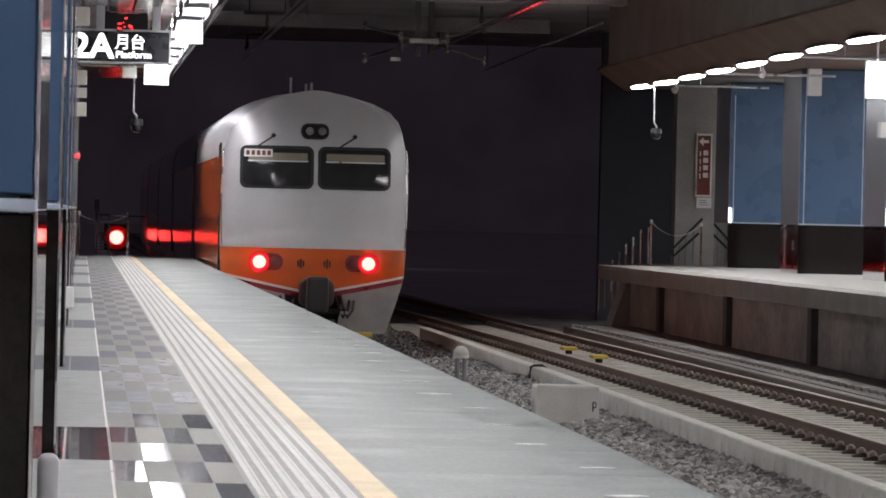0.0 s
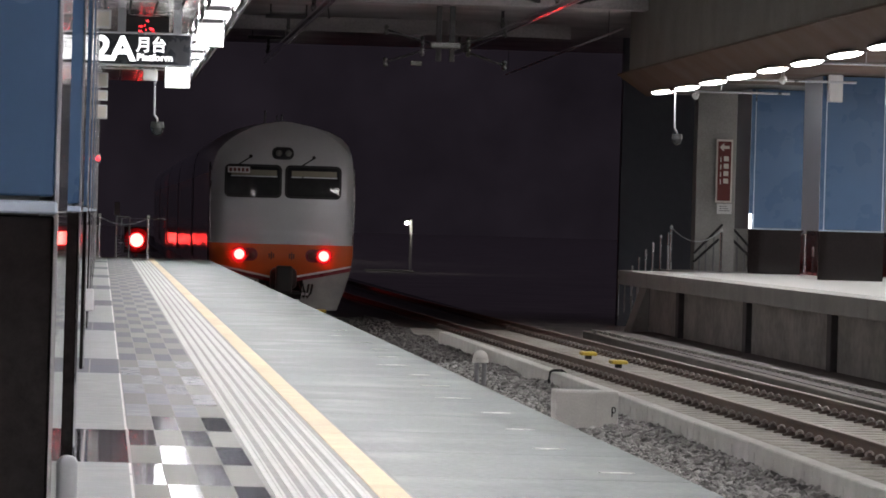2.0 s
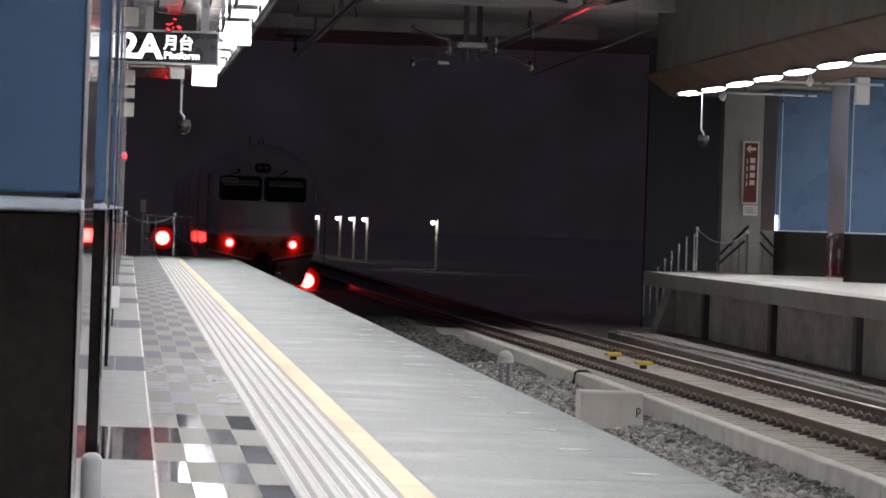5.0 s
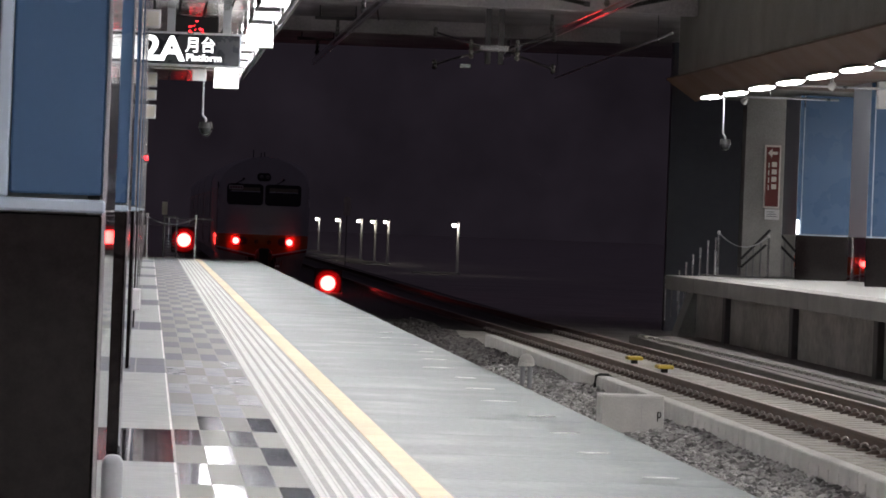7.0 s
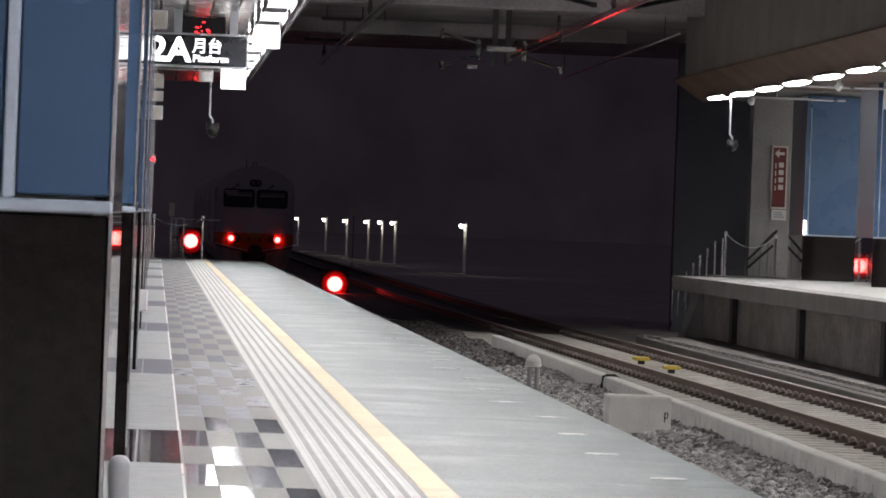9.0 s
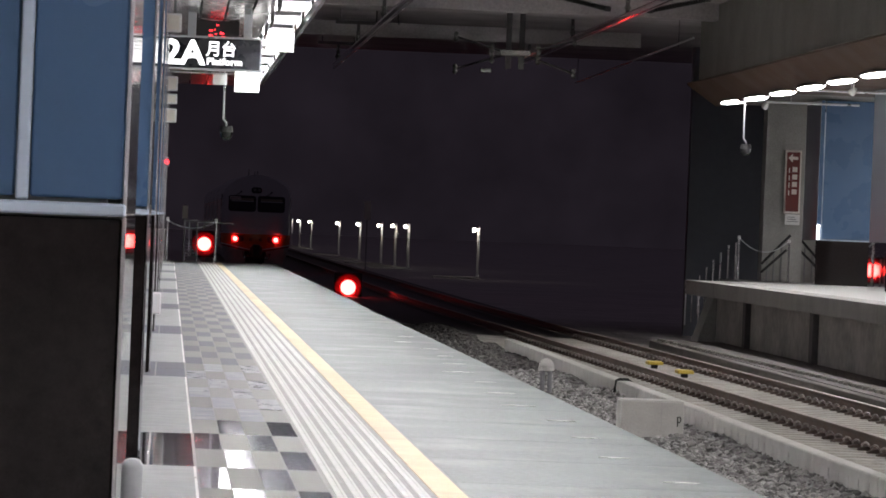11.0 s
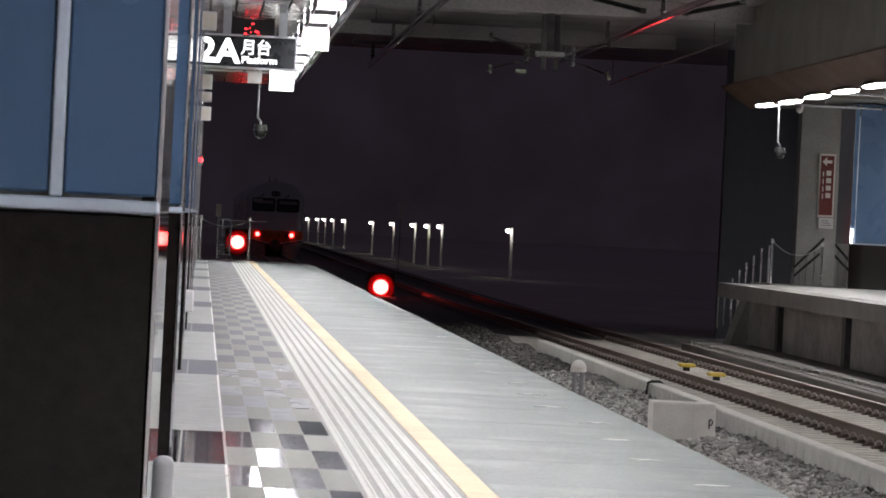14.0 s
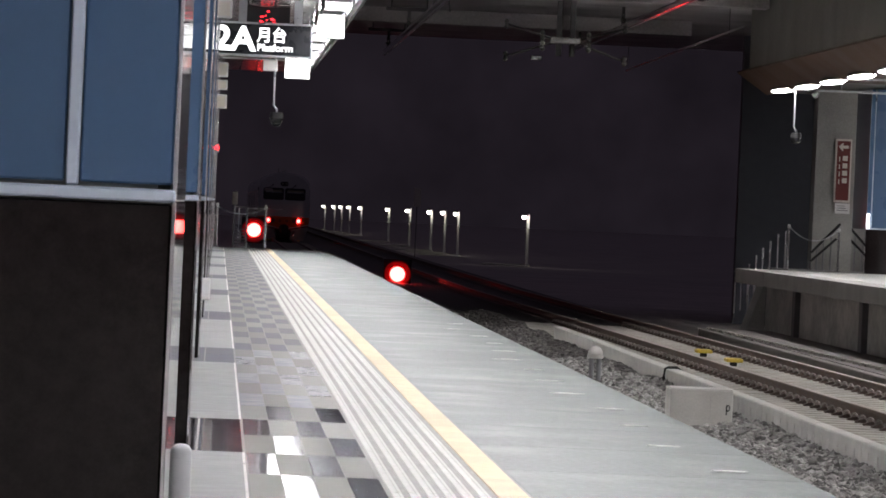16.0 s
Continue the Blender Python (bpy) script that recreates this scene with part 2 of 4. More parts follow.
def prism(outline, y0, y1, bm=None):
    """An outline in x and z, drawn out along y."""
    bm = bm or bmesh.new()
    a = [bm.verts.new((x, y0, z)) for x, z in outline]
    b = [bm.verts.new((x, y1, z)) for x, z in outline]
    n = len(outline)
    for i in range(n):
        bm.faces.new((a[i], a[(i + 1) % n], b[(i + 1) % n], b[i]))
    bm.faces.new(a[::-1]), bm.faces.new(b)
    return bm


def lens(x, y, z, r, thick=0.03, sides=24, bm=None):
    """A slightly domed round lens that looks along -y."""
    bm = bm or bmesh.new()
    rings = []
    for k, (q, dy) in enumerate(((1.0, thick), (1.0, 0.0), (0.7, -0.4 * thick), (0.35, -0.7 * thick))):
        rings.append([bm.verts.new((x + r * q * math.cos(2 * math.pi * i / sides), y + dy, z + r * q * math.sin(2 * math.pi * i / sides))) for i in range(sides)])
    for a, b in zip(rings, rings[1:]):
        for i in range(sides):
            bm.faces.new((a[i], a[(i + 1) % sides], b[(i + 1) % sides], b[i]))
    bm.faces.new(rings[-1]), bm.faces.new(rings[0])
    return bm


def smooth(ob):
    for p in ob.data.polygons:
        p.use_smooth = True
    return ob


def setting(name, bm, material, label, category="structure"):
    return tagged(part(name, bm, material, None), label, category, "", "structure")


def letters(text, size, x, y, z, material, parent, name, label="", width=None, heavy=0.0):
    cu = bpy.data.curves.new(name, "FONT")
    cu.body, cu.size, cu.extrude, cu.align_x, cu.offset = text, size, 0.004, "CENTER", heavy
    tmp = bpy.data.objects.new("temporary", cu)
    scene.collection.objects.link(tmp)
    me = bpy.data.meshes.new_from_object(tmp.evaluated_get(bpy.context.evaluated_depsgraph_get()))
    bpy.data.objects.remove(tmp)
    me.materials.clear()
    me.materials.append(material)
    k = 1.0
    if width:
        xs = [v.co.x for v in me.vertices]
        k = width / max(1e-6, max(xs) - min(xs))
    for v in me.vertices:
        v.co = Vector((x + v.co.x * k, y - v.co.z, z + v.co.y))
    return link(name, me, parent, label)


# ---- the large structure ----
BACK, FAR = -32.0, 430.0
setting("ground", box(-90, 130, BACK - 0.3, 700, BED - 0.5, BED - 0.04), PALE_BED, "pale concrete tunnel bed under the tracks", "ground")
platform = setting("platform_left", box(-6, EDGE_L - 0.003, BACK, END_L, -0.32, -0.03), CONCRETE, "grey station platform paved with stone tiles and ribbed strips", "platform")
setting("platform_base_left", box(-6, 1.5, BACK, END_L - 0.3, BED - 0.04, -0.32), CONCRETE_DARK, "concrete wall that carries the platform", "wall")
platform_right = setting("platform_right", box(EDGE_R + 0.35, 17, BACK, END_R, -0.26, 0.0), CONCRETE, "pale concrete platform across the tracks", "platform")
setting("platform_base_right", box(10.4, 17, BACK, END_R - 1.5, BED - 0.04, -0.262), STAINED, "recessed concrete wall under the platform", "wall")
setting("wall_left", box(-6.3, -6, BACK, 92, BED - 0.04, 5.2), CONCRETE_DARK, "dark concrete tunnel wall", "wall")
setting("wall_right", box(17, 17.3, BACK, 99, BED - 0.04, 5.2), CONCRETE_DARK, "dark concrete wall behind the platform", "wall")
setting("wall_back", box(-6.3, 17.3, BACK - 0.3, BACK, BED - 0.04, 5.2), CONCRETE_DARK, "dark concrete end wall", "wall")
setting("wall_recess", box(11.4, 13.6, 104.0, 104.4, BED - 0.04, 5.0), BLUE_WALL, "dark concrete wall behind the platform's end", "wall")
setting("backdrop", box(-90, 130, 700, 701, BED - 0.5, 70), DISTANCE, "faintly glowing sheet that closes the dark tunnel", "backdrop")
setting("ceiling_tunnel", box(-6.3, 17.3, BACK, 114, 5.0, 5.3), CONCRETE_DARK, "dark concrete ceiling over the tracks", "ceiling")
# platform ceilings, each with a sloped soffit and an upright face towards the tracks
bm = prism([(-6, 3.42), (1.6, 3.42), (1.6, CEIL), (1.9, 3.69), (1.9, 5.0), (-6, 5.0)], BACK, END_L + 1.0)
setting("ceiling_left", bm, SOFFIT_GREY, "platform ceiling with a grey metal edge", "ceiling")
bm = bmesh.new()
for k in range(24):
    box(-5.9 + k * 0.31, -5.62 + k * 0.31, BACK + 0.1, END_L + 0.9, 3.34, 3.4, bm=bm)
setting("ceiling_slats", bm, SLAT, "glossy dark metal slats of the platform ceiling", "ceiling")
bm = prism([(9.63, 3.69), (10.2, CEIL), (10.2, 3.6), (17, 3.6), (17, 5.0), (10.4, 5.0), (10.4, 3.72), (9.63, 3.72)], BACK, 89.0)
setting("ceiling_right", bm, SOFFIT_BROWN, "platform ceiling with a brown sloped soffit", "ceiling")
setting("ceiling_right_end", box(11.4, 17, 89.01, 98.5, 3.62, 5.0), CONCRETE, "plain concrete ceiling behind the platform's end", "ceiling")
setting("beam_right", box(9.62, 10.39, BACK, END_R - 3.8, 3.725, 4.99), BEAM, "bare concrete edge beam above the tracks", "beam")
for k in range(4):
    y = 56 + k * 14
    setting("ceiling_beam", box(2.17, 9.61, y, y + 0.7, 4.7, 4.995), CONCRETE_DARK, "dark concrete cross beam under the tunnel ceiling", "beam")


# ---- platform luminaires ----
def oval(rx, ry, z0, z1):
    bm = bmesh.new()
    rings = []
    for k, z in ((0.55, z0), (0.88, z0 + 0.3 * (z1 - z0)), (1.0, z1)):
        rings.append([bm.verts.new((rx * k * math.cos(2 * math.pi * i / 24), ry * k * math.sin(2 * math.pi * i / 24), z)) for i in range(24)])
    for a, b in zip(rings, rings[1:]):
        for i in range(24):
            bm.faces.new((a[i], a[(i + 1) % 24], b[(i + 1) % 24], b[i]))
    bm.faces.new(rings[0][::-1]), bm.faces.new(rings[-1])
    return bm


def ceiling_light(x, y, z, wide, long, glowing, louvred):
    ob = empty("ceiling_light", pose(x, y, z))
    if not louvred:
        # oval lamps: a shallow dome of light under a flat tray
        part("housing", oval(wide * 0.62, long * 0.54, 0.060, 0.012), GREY_PAINT, ob, "flat grey tray")
        smooth(part("diffuser", oval(wide * 0.5, long * 0.5, -0.02, 0.011), glowing, ob, "bright white diffuser"))
    else:
        part("housing", box(-wide / 2 - 0.02, wide / 2 + 0.02, -long / 2 - 0.02, long / 2 + 0.02, 0.012, 0.14, 0.01), WHITE, ob)
        diffuser = part("diffuser", box(-wide / 2, wide / 2, -long / 2, long / 2, -0.02, 0.011, 0.01, 2), glowing, ob, "bright white diffuser")
        # blades added to cut the light thrown along and across the tracks
        bm = bmesh.new()
        n = round(long / 0.28)
        for i in range(n + 1):
            y = -long / 2 + long * i / n
            box(-wide / 2, wide / 2, y - 0.004, y + 0.004, -0.085, -0.021, bm=bm)
        for x in (-wide / 2 - 0.012, wide / 2 + 0.004):
            box(x, x + 0.008, -long / 2, long / 2, -0.15, 0.011, bm=bm)
        part("louvre", bm, LOUVRE, diffuser, "satin metal louvre blades")
    return tagged(ob, "long white lamp glowing under the platform ceiling", "ceiling lamp", "lamps along the platform ceiling")


lamp = ceiling_light(1.29, 82.3, 3.31, 0.30, 2.4, LAMP_WHITE, True)
for k in range(1, 32):
    copy_thing(lamp, pose(1.29, 82.3 - 3.7 * k, 3.31))
# unseen row added behind the pillars to brighten their fronts
for k in range(16):
    copy_thing(lamp, pose(-4.2, 84.0 - 7.4 * k, 3.31))
lamp = ceiling_light(10.2, 86.4, 3.32, 0.29, 2.6, LAMP_SOFT, False)
for k in range(1, 32):
    copy_thing(lamp, pose(10.2, 86.4 - 3.55 * k, 3.3))
# another added row, out of view, that brightens the far platform
for k in range(34):
    copy_thing(lamp, pose(15.9, 93.1 - 3.55 * k, 3.575))


# ---- left platform paving ----
def paving(name, x0, x1, long, top, material, gap=0.006, thick=0.035):
    return mesh_of(name, box(x0 + gap / 2, x1 - gap / 2, gap / 2, long - gap / 2, top - thick, top, 0.002), material)


part("grout", box(-0.9, EDGE_L - 0.05, 3.0, END_L - 0.01, -0.03, -0.001), GROUT, platform, "pale grout bed")
ROW, ROW0 = 1.262, 17.7
COLS = [0.13 + 0.105 * i for i in range(5)]
for c in range(4):
    gloss = paving("tile", COLS[c], COLS[c + 1], ROW, 0.0, TILE_NEAR, gap=0.002)
    sheen = paving("tile", COLS[c], COLS[c + 1], ROW, 0.0, TILE_MID, gap=0.002)
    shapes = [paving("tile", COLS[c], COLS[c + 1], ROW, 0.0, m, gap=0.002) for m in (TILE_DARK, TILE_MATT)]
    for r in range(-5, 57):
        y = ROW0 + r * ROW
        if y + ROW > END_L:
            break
        # the row picks the tone, so the painted sheen fades with distance
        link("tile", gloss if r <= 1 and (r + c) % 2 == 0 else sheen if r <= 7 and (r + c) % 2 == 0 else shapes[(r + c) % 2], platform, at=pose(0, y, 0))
# plain tiles beside the pillars, and a dark polished band across at each pillar
for k in range(-1, 9):
    y = 16.45 + BAY * k
    for x0, x1, dy, long, m in ((-0.9, -0.04, 0, 1.25, TILE_BAND), (-0.04, 0.125, 0, 1.25, TILE_BAND), (-0.9, -0.04, 1.25, 1.2, TILE_BAND), (-0.04, 0.125, 1.25, 1.2, TILE_BAND),
                                (-0.9, 0.125, 2.45, 3.28, TILE_GREY), (-0.9, 0.125, 5.73, 3.3, TILE_GREY)):
        if y + dy + long < END_L:
            if k > 0 and m is TILE_BAND:
                m = TILE_DARK
            link("tile", paving("tile", x0, x1, long, 0.0, m), platform, at=pose(0, y + dy, 0))
# pale edging beside the plain tiles
for k in range(-1, 8):
    y = 16.45 + BAY * k
    part("edging_strip", box(0.118, 0.127, y + 2.47, y + 9.0, -0.01, 0.0015), STRIPE_WHITE, platform, "thin white edging strip")
# ribbed strip
bm = box(0.553, 0.883, 0.003, 2.397, -0.03, -0.0028)
rib_base = mesh_of("strip_base", bm, RIB_BASE)
bm = bmesh.new()
for i in range(6):
    x = 0.560 + i * 0.0545
    prism([(x, -0.004), (x + 0.003, 0.0016), (x + 0.011, 0.0016), (x + 0.014, -0.0004), (x + 0.024, -0.0004), (x + 0.027, 0.0016), (x + 0.035, 0.0016), (x + 0.038, -0.004)], 0.004, 2.396, bm)
ribs = mesh_of("ribs", bm, RIB)
yel = paving("yellow_tile", 0.888, 0.996, 1.2, 0.002, YELLOW)
slab = paving("slab", 1.0, EDGE_L, 1.65, 0.0, SLAB, thick=0.06)
for k in range(33):
    y = 9.7 + 2.4 * k
    strip = link("ribbed_strip", rib_base, platform, "pale ribbed guiding strip", pose(0, y, 0))
    link("ribs", ribs, strip)
for k in range(65):
    link("yellow_tile", yel, platform, at=pose(0, 10.6 + 1.2 * k, 0))
for k in range(47):
    y = 11.1 + 1.65 * k
    if y + 1.65 < END_L + 0.3:
        link("slab", slab, platform, at=pose(0, y, 0))
rng = random.Random(4)
for k in range(15):
    y = 13.2 + 1.65 * k
    w = rng.uniform(0.05, 0.09)
    x = 1.78 + rng.uniform(-0.06, 0.08)
    bm = bmesh.new()
    ring = [bm.verts.new((x + w * math.cos(a) * rng.uniform(0.75, 1.1), y + 0.045 * math.sin(a) * rng.uniform(0.3, 1.2), 0.0012)) for a in [2 * math.pi * i / 14 for i in range(14)]]
    face = bm.faces.new(ring)
    ext = bmesh.ops.extrude_face_region(bm, geom=[face])
    for v in ext["geom"]:
        if isinstance(v, bmesh.types.BMVert):
            v.co.z += 0.003
    part("scuffed_filler", bm, PALE_PATCH, platform, "small pale patch near the slab edge")


# ---- pillars clad in blue panels over black granite ----
def pillar(front_x, sign):
    """Its edge towards the tracks stands at front_x; sign: the way its body goes from there."""
    ob = empty("pillar")
    deep = 2.05

    def bx(a, b, *rest, **kw):
        xs = sorted((front_x + sign * a, front_x + sign * b))
        return box(*xs, *rest, **kw)
    m1, m2 = (0.161, 0.025) if sign < 0 else (0.08, 0.022)
    m3 = m1 + 1.03
    wide = m3 + m1 + 0.02
    part("core", bx(0.03, wide - 0.01, 0.03, deep - 0.01, 0, 3.35), GREY_PAINT, ob)
    part("granite_base", bx(0.006, wide, 0.012, deep, 0.0, 0.858, bevel=0.003), BLACK, ob, "polished black granite lower cladding")
    for a, b in [(0.006, m1), (m1 + m2, m3), (m3 + m2, wide)]:
        part("blue_panel", bx(a, b, 0.004, 0.05, 0.890, 3.34 if sign < 0 else 3.58, bevel=0.004), BLUE, ob, "blue enamelled panel")
    part("steel_side", bx(-0.002, 0.005, 0.002, deep, 0.866, 3.34 if sign < 0 else 3.58, bevel=0.001), SATIN_STEEL if sign < 0 else SATIN_BLUE, ob, "satin stainless steel side")
    part("lower_side", bx(-0.002, 0.005, 0.002, deep, 0.0, 0.863, bevel=0.001), MIRROR_STEEL, ob, "polished stainless steel lower side")
    for a in (m1, m3):
        part("mullion", bx(a + 0.002, a + m2 - 0.002, -0.004, 0.05, 0.884, 3.34, bevel=0.003), MULLION, ob, "pale bluish metal mullion")
    part("rail_trim", bx(0.0, wide, -0.006, 0.05, 0.861, 0.883, bevel=0.004), MULLION, ob, "pale bluish metal trim between granite and panels")
    part("rear_corner", tube([(front_x + sign * 0.02, deep, 0), (front_x + sign * 0.02, deep, 3.34)], 0.02, 8), STEEL, ob, "rounded steel corner")
    return tagged(ob, "platform pillar clad in blue panels above polished black granite", "pillar", "pillars along the platform")


first = pillar(-0.0725, -1)
first.matrix_basis = pose(0, 7.92, 0)
for k in range(1, 10):
    copy_thing(first, pose(0, 7.92 + BAY * k, 0))
second = pillar(12.54, 1)
second.matrix_basis = pose(0, 91.5, 0)
for k in range(1, 9):
    copy_thing(second, pose(0, 91.5 - BAY * k, 0))

# padded bumper at the foot of the nearest pillar
bm = box(-0.062, -0.026, 7.84, 7.9, 0.0, 0.463, 0.015, 4)
tagged(smooth(part("corner_bumper", bm, GREY_PLASTIC, None)), "rounded greyish white plastic bumper standing at the pillar's foot", "bumper")


# ---- signs and fittings over the left platform ----
sign = empty("platform_sign", pose(0, 58, 0))
sign_case = part("sign_case", box(-0.75, 1.03, 0.0, 0.14, 2.66, 3.03, 0.006), SIGN_BLACK, sign, "dark sign face")
for nm, a in (("frame_top", (-0.76, 1.05, -0.02, 0.16, 3.03, 3.055)), ("frame_bottom", (-0.76, 1.05, -0.02, 0.16, 2.635, 2.66)), ("frame_side", (1.03, 1.052, -0.02, 0.16, 2.655, 3.035))):
    part(nm, box(*a, 0.003), TRIM, sign)
for x in (0.14, 0.82):
    part("hanger", box(x, x + 0.1, 0.03, 0.11, 3.05, 3.4, 0.004), TRIM, sign, "flat metal hanger")
letters("2A", 0.41, 0.10, -0.006, 2.71, LETTER_WHITE, sign_case, "sign_number", "lit white characters", heavy=0.012, width=0.52)
letters("月台", 0.20, 0.555, -0.006, 2.83, LETTER_WHITE, sign_case, "sign_lettering", "lit white characters", width=0.36, heavy=0.003)
letters("Platform", 0.115, 0.60, -0.006, 2.71, LETTER_WHITE, sign_case, "sign_word", "lit white lettering", width=0.43, heavy=0.003)
tagged(sign, "dark hanging platform sign with lit white lettering", "sign")


def light_box(x0, x1, y, z0, z1, name, label):
    ob = empty(name, pose(0, y, 0))
    case = part("case", box(x0 - 0.012, x1 + 0.012, 0.0, 0.12, z0 - 0.012, z1 + 0.012, 0.01), WHITE, ob)
    part("lit_face", box(x0, x1, -0.008, 0.002, z0, z1, 0.003), BOX_WHITE, case, "glowing white face")
    xm = (x0 + x1) / 2
    part("hanger", tube([(xm, 0.06, z1), (xm, 0.06, 3.36 if x0 < 5 else 3.61)], 0.02), TRIM, ob)
    return tagged(ob, label, "light box")


light_box(0.79, 1.10, 62, 2.50, 2.77, "light_box", "glowing white hanging light box under the ceiling")
light_box(1.15, 1.48, 60, 2.98, 3.34, "light_box", "large glowing white hanging light box under the ceiling")
light_box(11.29, 11.62, 68, 2.72, 3.25, "light_box", "tall glowing white hanging light box over the far platform")

# added box with glowing bars for the ceiling's red reflections, between the hangers
glints = empty("indicator_display", pose(0, 60.5, 0))
part("case", box(0.24, 0.80, 0.0, 0.1, 3.06, 3.38, 0.008), BLACK_PAINT, glints)
rng = random.Random(9)
for i in range(22):
    x, z = 0.52 + rng.uniform(-0.13, 0.1), 3.2 + rng.uniform(-0.1, 0.1)
    part("red_glint", box(x, x + rng.uniform(0.01, 0.05), -0.006, 0.001, z, z + 0.014, 0.002), RED_GLOW, glints, "glowing bar that stands in for a red reflection")
tagged(glints, "dark box with small glowing bars that stand in for red ceiling reflections", "display")

for y, z in ((74, 3.325), (82, 3.325)):
    tagged(part("ceiling_conduit", tube([(-1.5, y, z), (1.15, y, z)], 0.018), TRIM, None), "thin metal conduit under the ceiling", "pipe")
tagged(part("junction_box", box(0.52, 0.72, 65, 65.12, 2.66, 2.81, 0.01), WHITE, None), "white junction box hanging under the ceiling", "box")
tagged(part("conduit_drop", tube([(0.62, 65.06, 2.8), (0.62, 65.06, 3.36)], 0.012), TRIM, None), "thin metal conduit drop under the ceiling", "pipe")


def dome_camera(x, y, top, drop):
    ob = empty("security_camera", pose(x, y, top))
    part("bracket", box(-0.05, 0.05, -0.05, 0.05, -0.1, 0.0, 0.01), WHITE, ob)
    pole = part("pole", tube([(0, 0, -0.05), (0, 0, -drop + 0.22), (0.05, 0, -drop + 0.16), (0.05, 0, -drop + 0.1)], 0.016), TRIM, ob, "thin pale pole")
    bm = bmesh.new()
    bmesh.ops.create_uvsphere(bm, u_segments=16, v_segments=10, radius=0.095)
    smooth(part("dome", bm, GLASS_DARK, pole, "dark glass dome", pose(0.05, 0, -drop)))
    bm = bmesh.new()
    bmesh.ops.create_cone(bm, cap_ends=True, segments=20, radius1=0.105, radius2=0.09, depth=0.09)
    part("collar", bm, BLACK_PAINT, pole, "", pose(0.05, 0, -drop + 0.07))
    return tagged(ob, "dark dome camera hanging on a thin pale pole", "camera")


dome_camera(0.74, 70, 3.34, 1.26)
dome_camera(10.38, 86, 3.42, 0.98)
# white loudspeakers and a small red pilot lamp on the pillars
for k, (y, z0, z1) in enumerate(((62.0, 2.47, 2.66), (62.0, 2.30, 2.43), (62.0, 2.06, 2.24), (44, 2.55, 2.72), (44, 2.88, 3.05))):
    ob = empty("loudspeaker", pose(0, y - 0.03, 0))
    case = part("case", box(-0.11, 0.045, -0.1, 0.05, z0, z1, 0.012, 2), WHITE, ob)
    part("grille", box(-0.09, 0.025, -0.108, -0.098, z0 + 0.02, z1 - 0.02, 0.002), SIGN_PALE, case)
    part("arm", box(-0.2, -0.1, -0.03, 0.2, (z0 + z1) / 2 - 0.02, (z0 + z1) / 2 + 0.02), WHITE, ob)
    tagged(ob, "small white loudspeaker on the pillar's edge", "loudspeaker", "loudspeakers on the pillars")
pl = empty("pilot_lamp", pose(-0.055, 61.98, 1.545))
case = part("case", box(-0.08, 0.03, 0.01, 0.14, -0.06, 0.06, 0.006), GREY_PAINT, pl)
part("red_lens", lens(0, 0, 0, 0.028), RED_GLOW, case, "glowing red lens")
tagged(pl, "small red pilot lamp on the pillar's edge", "lamp")
tagged(part("wall_box", box(-0.1, -0.035, 34.85, 35.03, 0.13, 0.29, 0.01), WHITE, None), "white socket box low on the pillar", "box")


# ---- end of the left platform ----
def chain(a, b, sag, name="chain"):
    a, b = Vector(a), Vector(b)
    pts = [a.lerp(b, i / 14) - Vector((0, 0, sag * 4 * (i / 14) * (1 - i / 14))) for i in range(15)]
    return tagged(part(name, tube(pts, 0.012, 6), TRIM, None), "pale chain hung between two posts at the platform's end", "chain")


def end_post(x, y, h=0.8):
    ob = empty("chain_post", pose(x, y, 0))
    part("post", tube([(0, 0, 0), (0, 0, h)], 0.022), STEEL, ob)
    part("cap", box(-0.028, 0.028, -0.028, 0.028, h - 0.02, h + 0.05, 0.01), WHITE, ob)
    part("foot", tube([(0, 0, 0), (0, 0, 0.012)], 0.06, 12), STEEL, ob)
    return tagged(ob, "slim steel post that holds a chain", "post", "posts at the platform ends")


end_post(-0.02, 88.3, 0.76), end_post(0.88, 88.3, 0.76)
chain((-0.02, 88.3, 0.75), (0.88, 88.3, 0.75), 0.13)


def ladder_gate(x0, x1, y):
    ob = empty("end_gate", pose(0, y, 0))
    for x in (x0, x1):
        part("stile", tube([(x, 0, -0.9), (x, 0, 0.76)], 0.018), GREY_PAINT, ob)
    for i in range(6):
        part("rung", tube([(x0, 0, 0.03 + 0.06 * i), (x1, 0, 0.03 + 0.06 * i)], 0.009, 6), GREY_PAINT, ob)
    part("top_rail", tube([(x0, 0, 0.75), (x1, 0, 0.75)], 0.018), GREY_PAINT, ob)
    return tagged(ob, "grey steel gate with rungs behind the platform's end", "gate")


ladder_gate(0.30, 0.54, 89.6)
tagged(part("guard_rail", tube([(0.4, 92, -1.3), (0.4, 92, 0.73), (1.25, 92, 0.73)], 0.014), TRIM, None), "pale steel guard rail beyond the platform's end", "rail")


def funnel(r, x, y, z, deep=0.5, sides=28):
    """A shallow cup, added for the glare, that opens towards -y around a lens of radius r."""
    bm = bmesh.new()
    rings = [[bm.verts.new((x + r * q * math.cos(2 * math.pi * i / sides), y - r * d, z + r * q * math.sin(2 * math.pi * i / sides))) for i in range(sides)]
             for q, d in ((0.95, -0.02), (1.15, 0.10 * deep), (1.4, 0.28 * deep), (1.65, 0.42 * deep), (1.67, 0.42 * deep), (1.25, 0.0))]
    for a, b in zip(rings, rings[1:]):
        for i in range(sides):
            bm.faces.new((a[i], a[(i + 1) % sides], b[(i + 1) % sides], b[i]))
    return bm


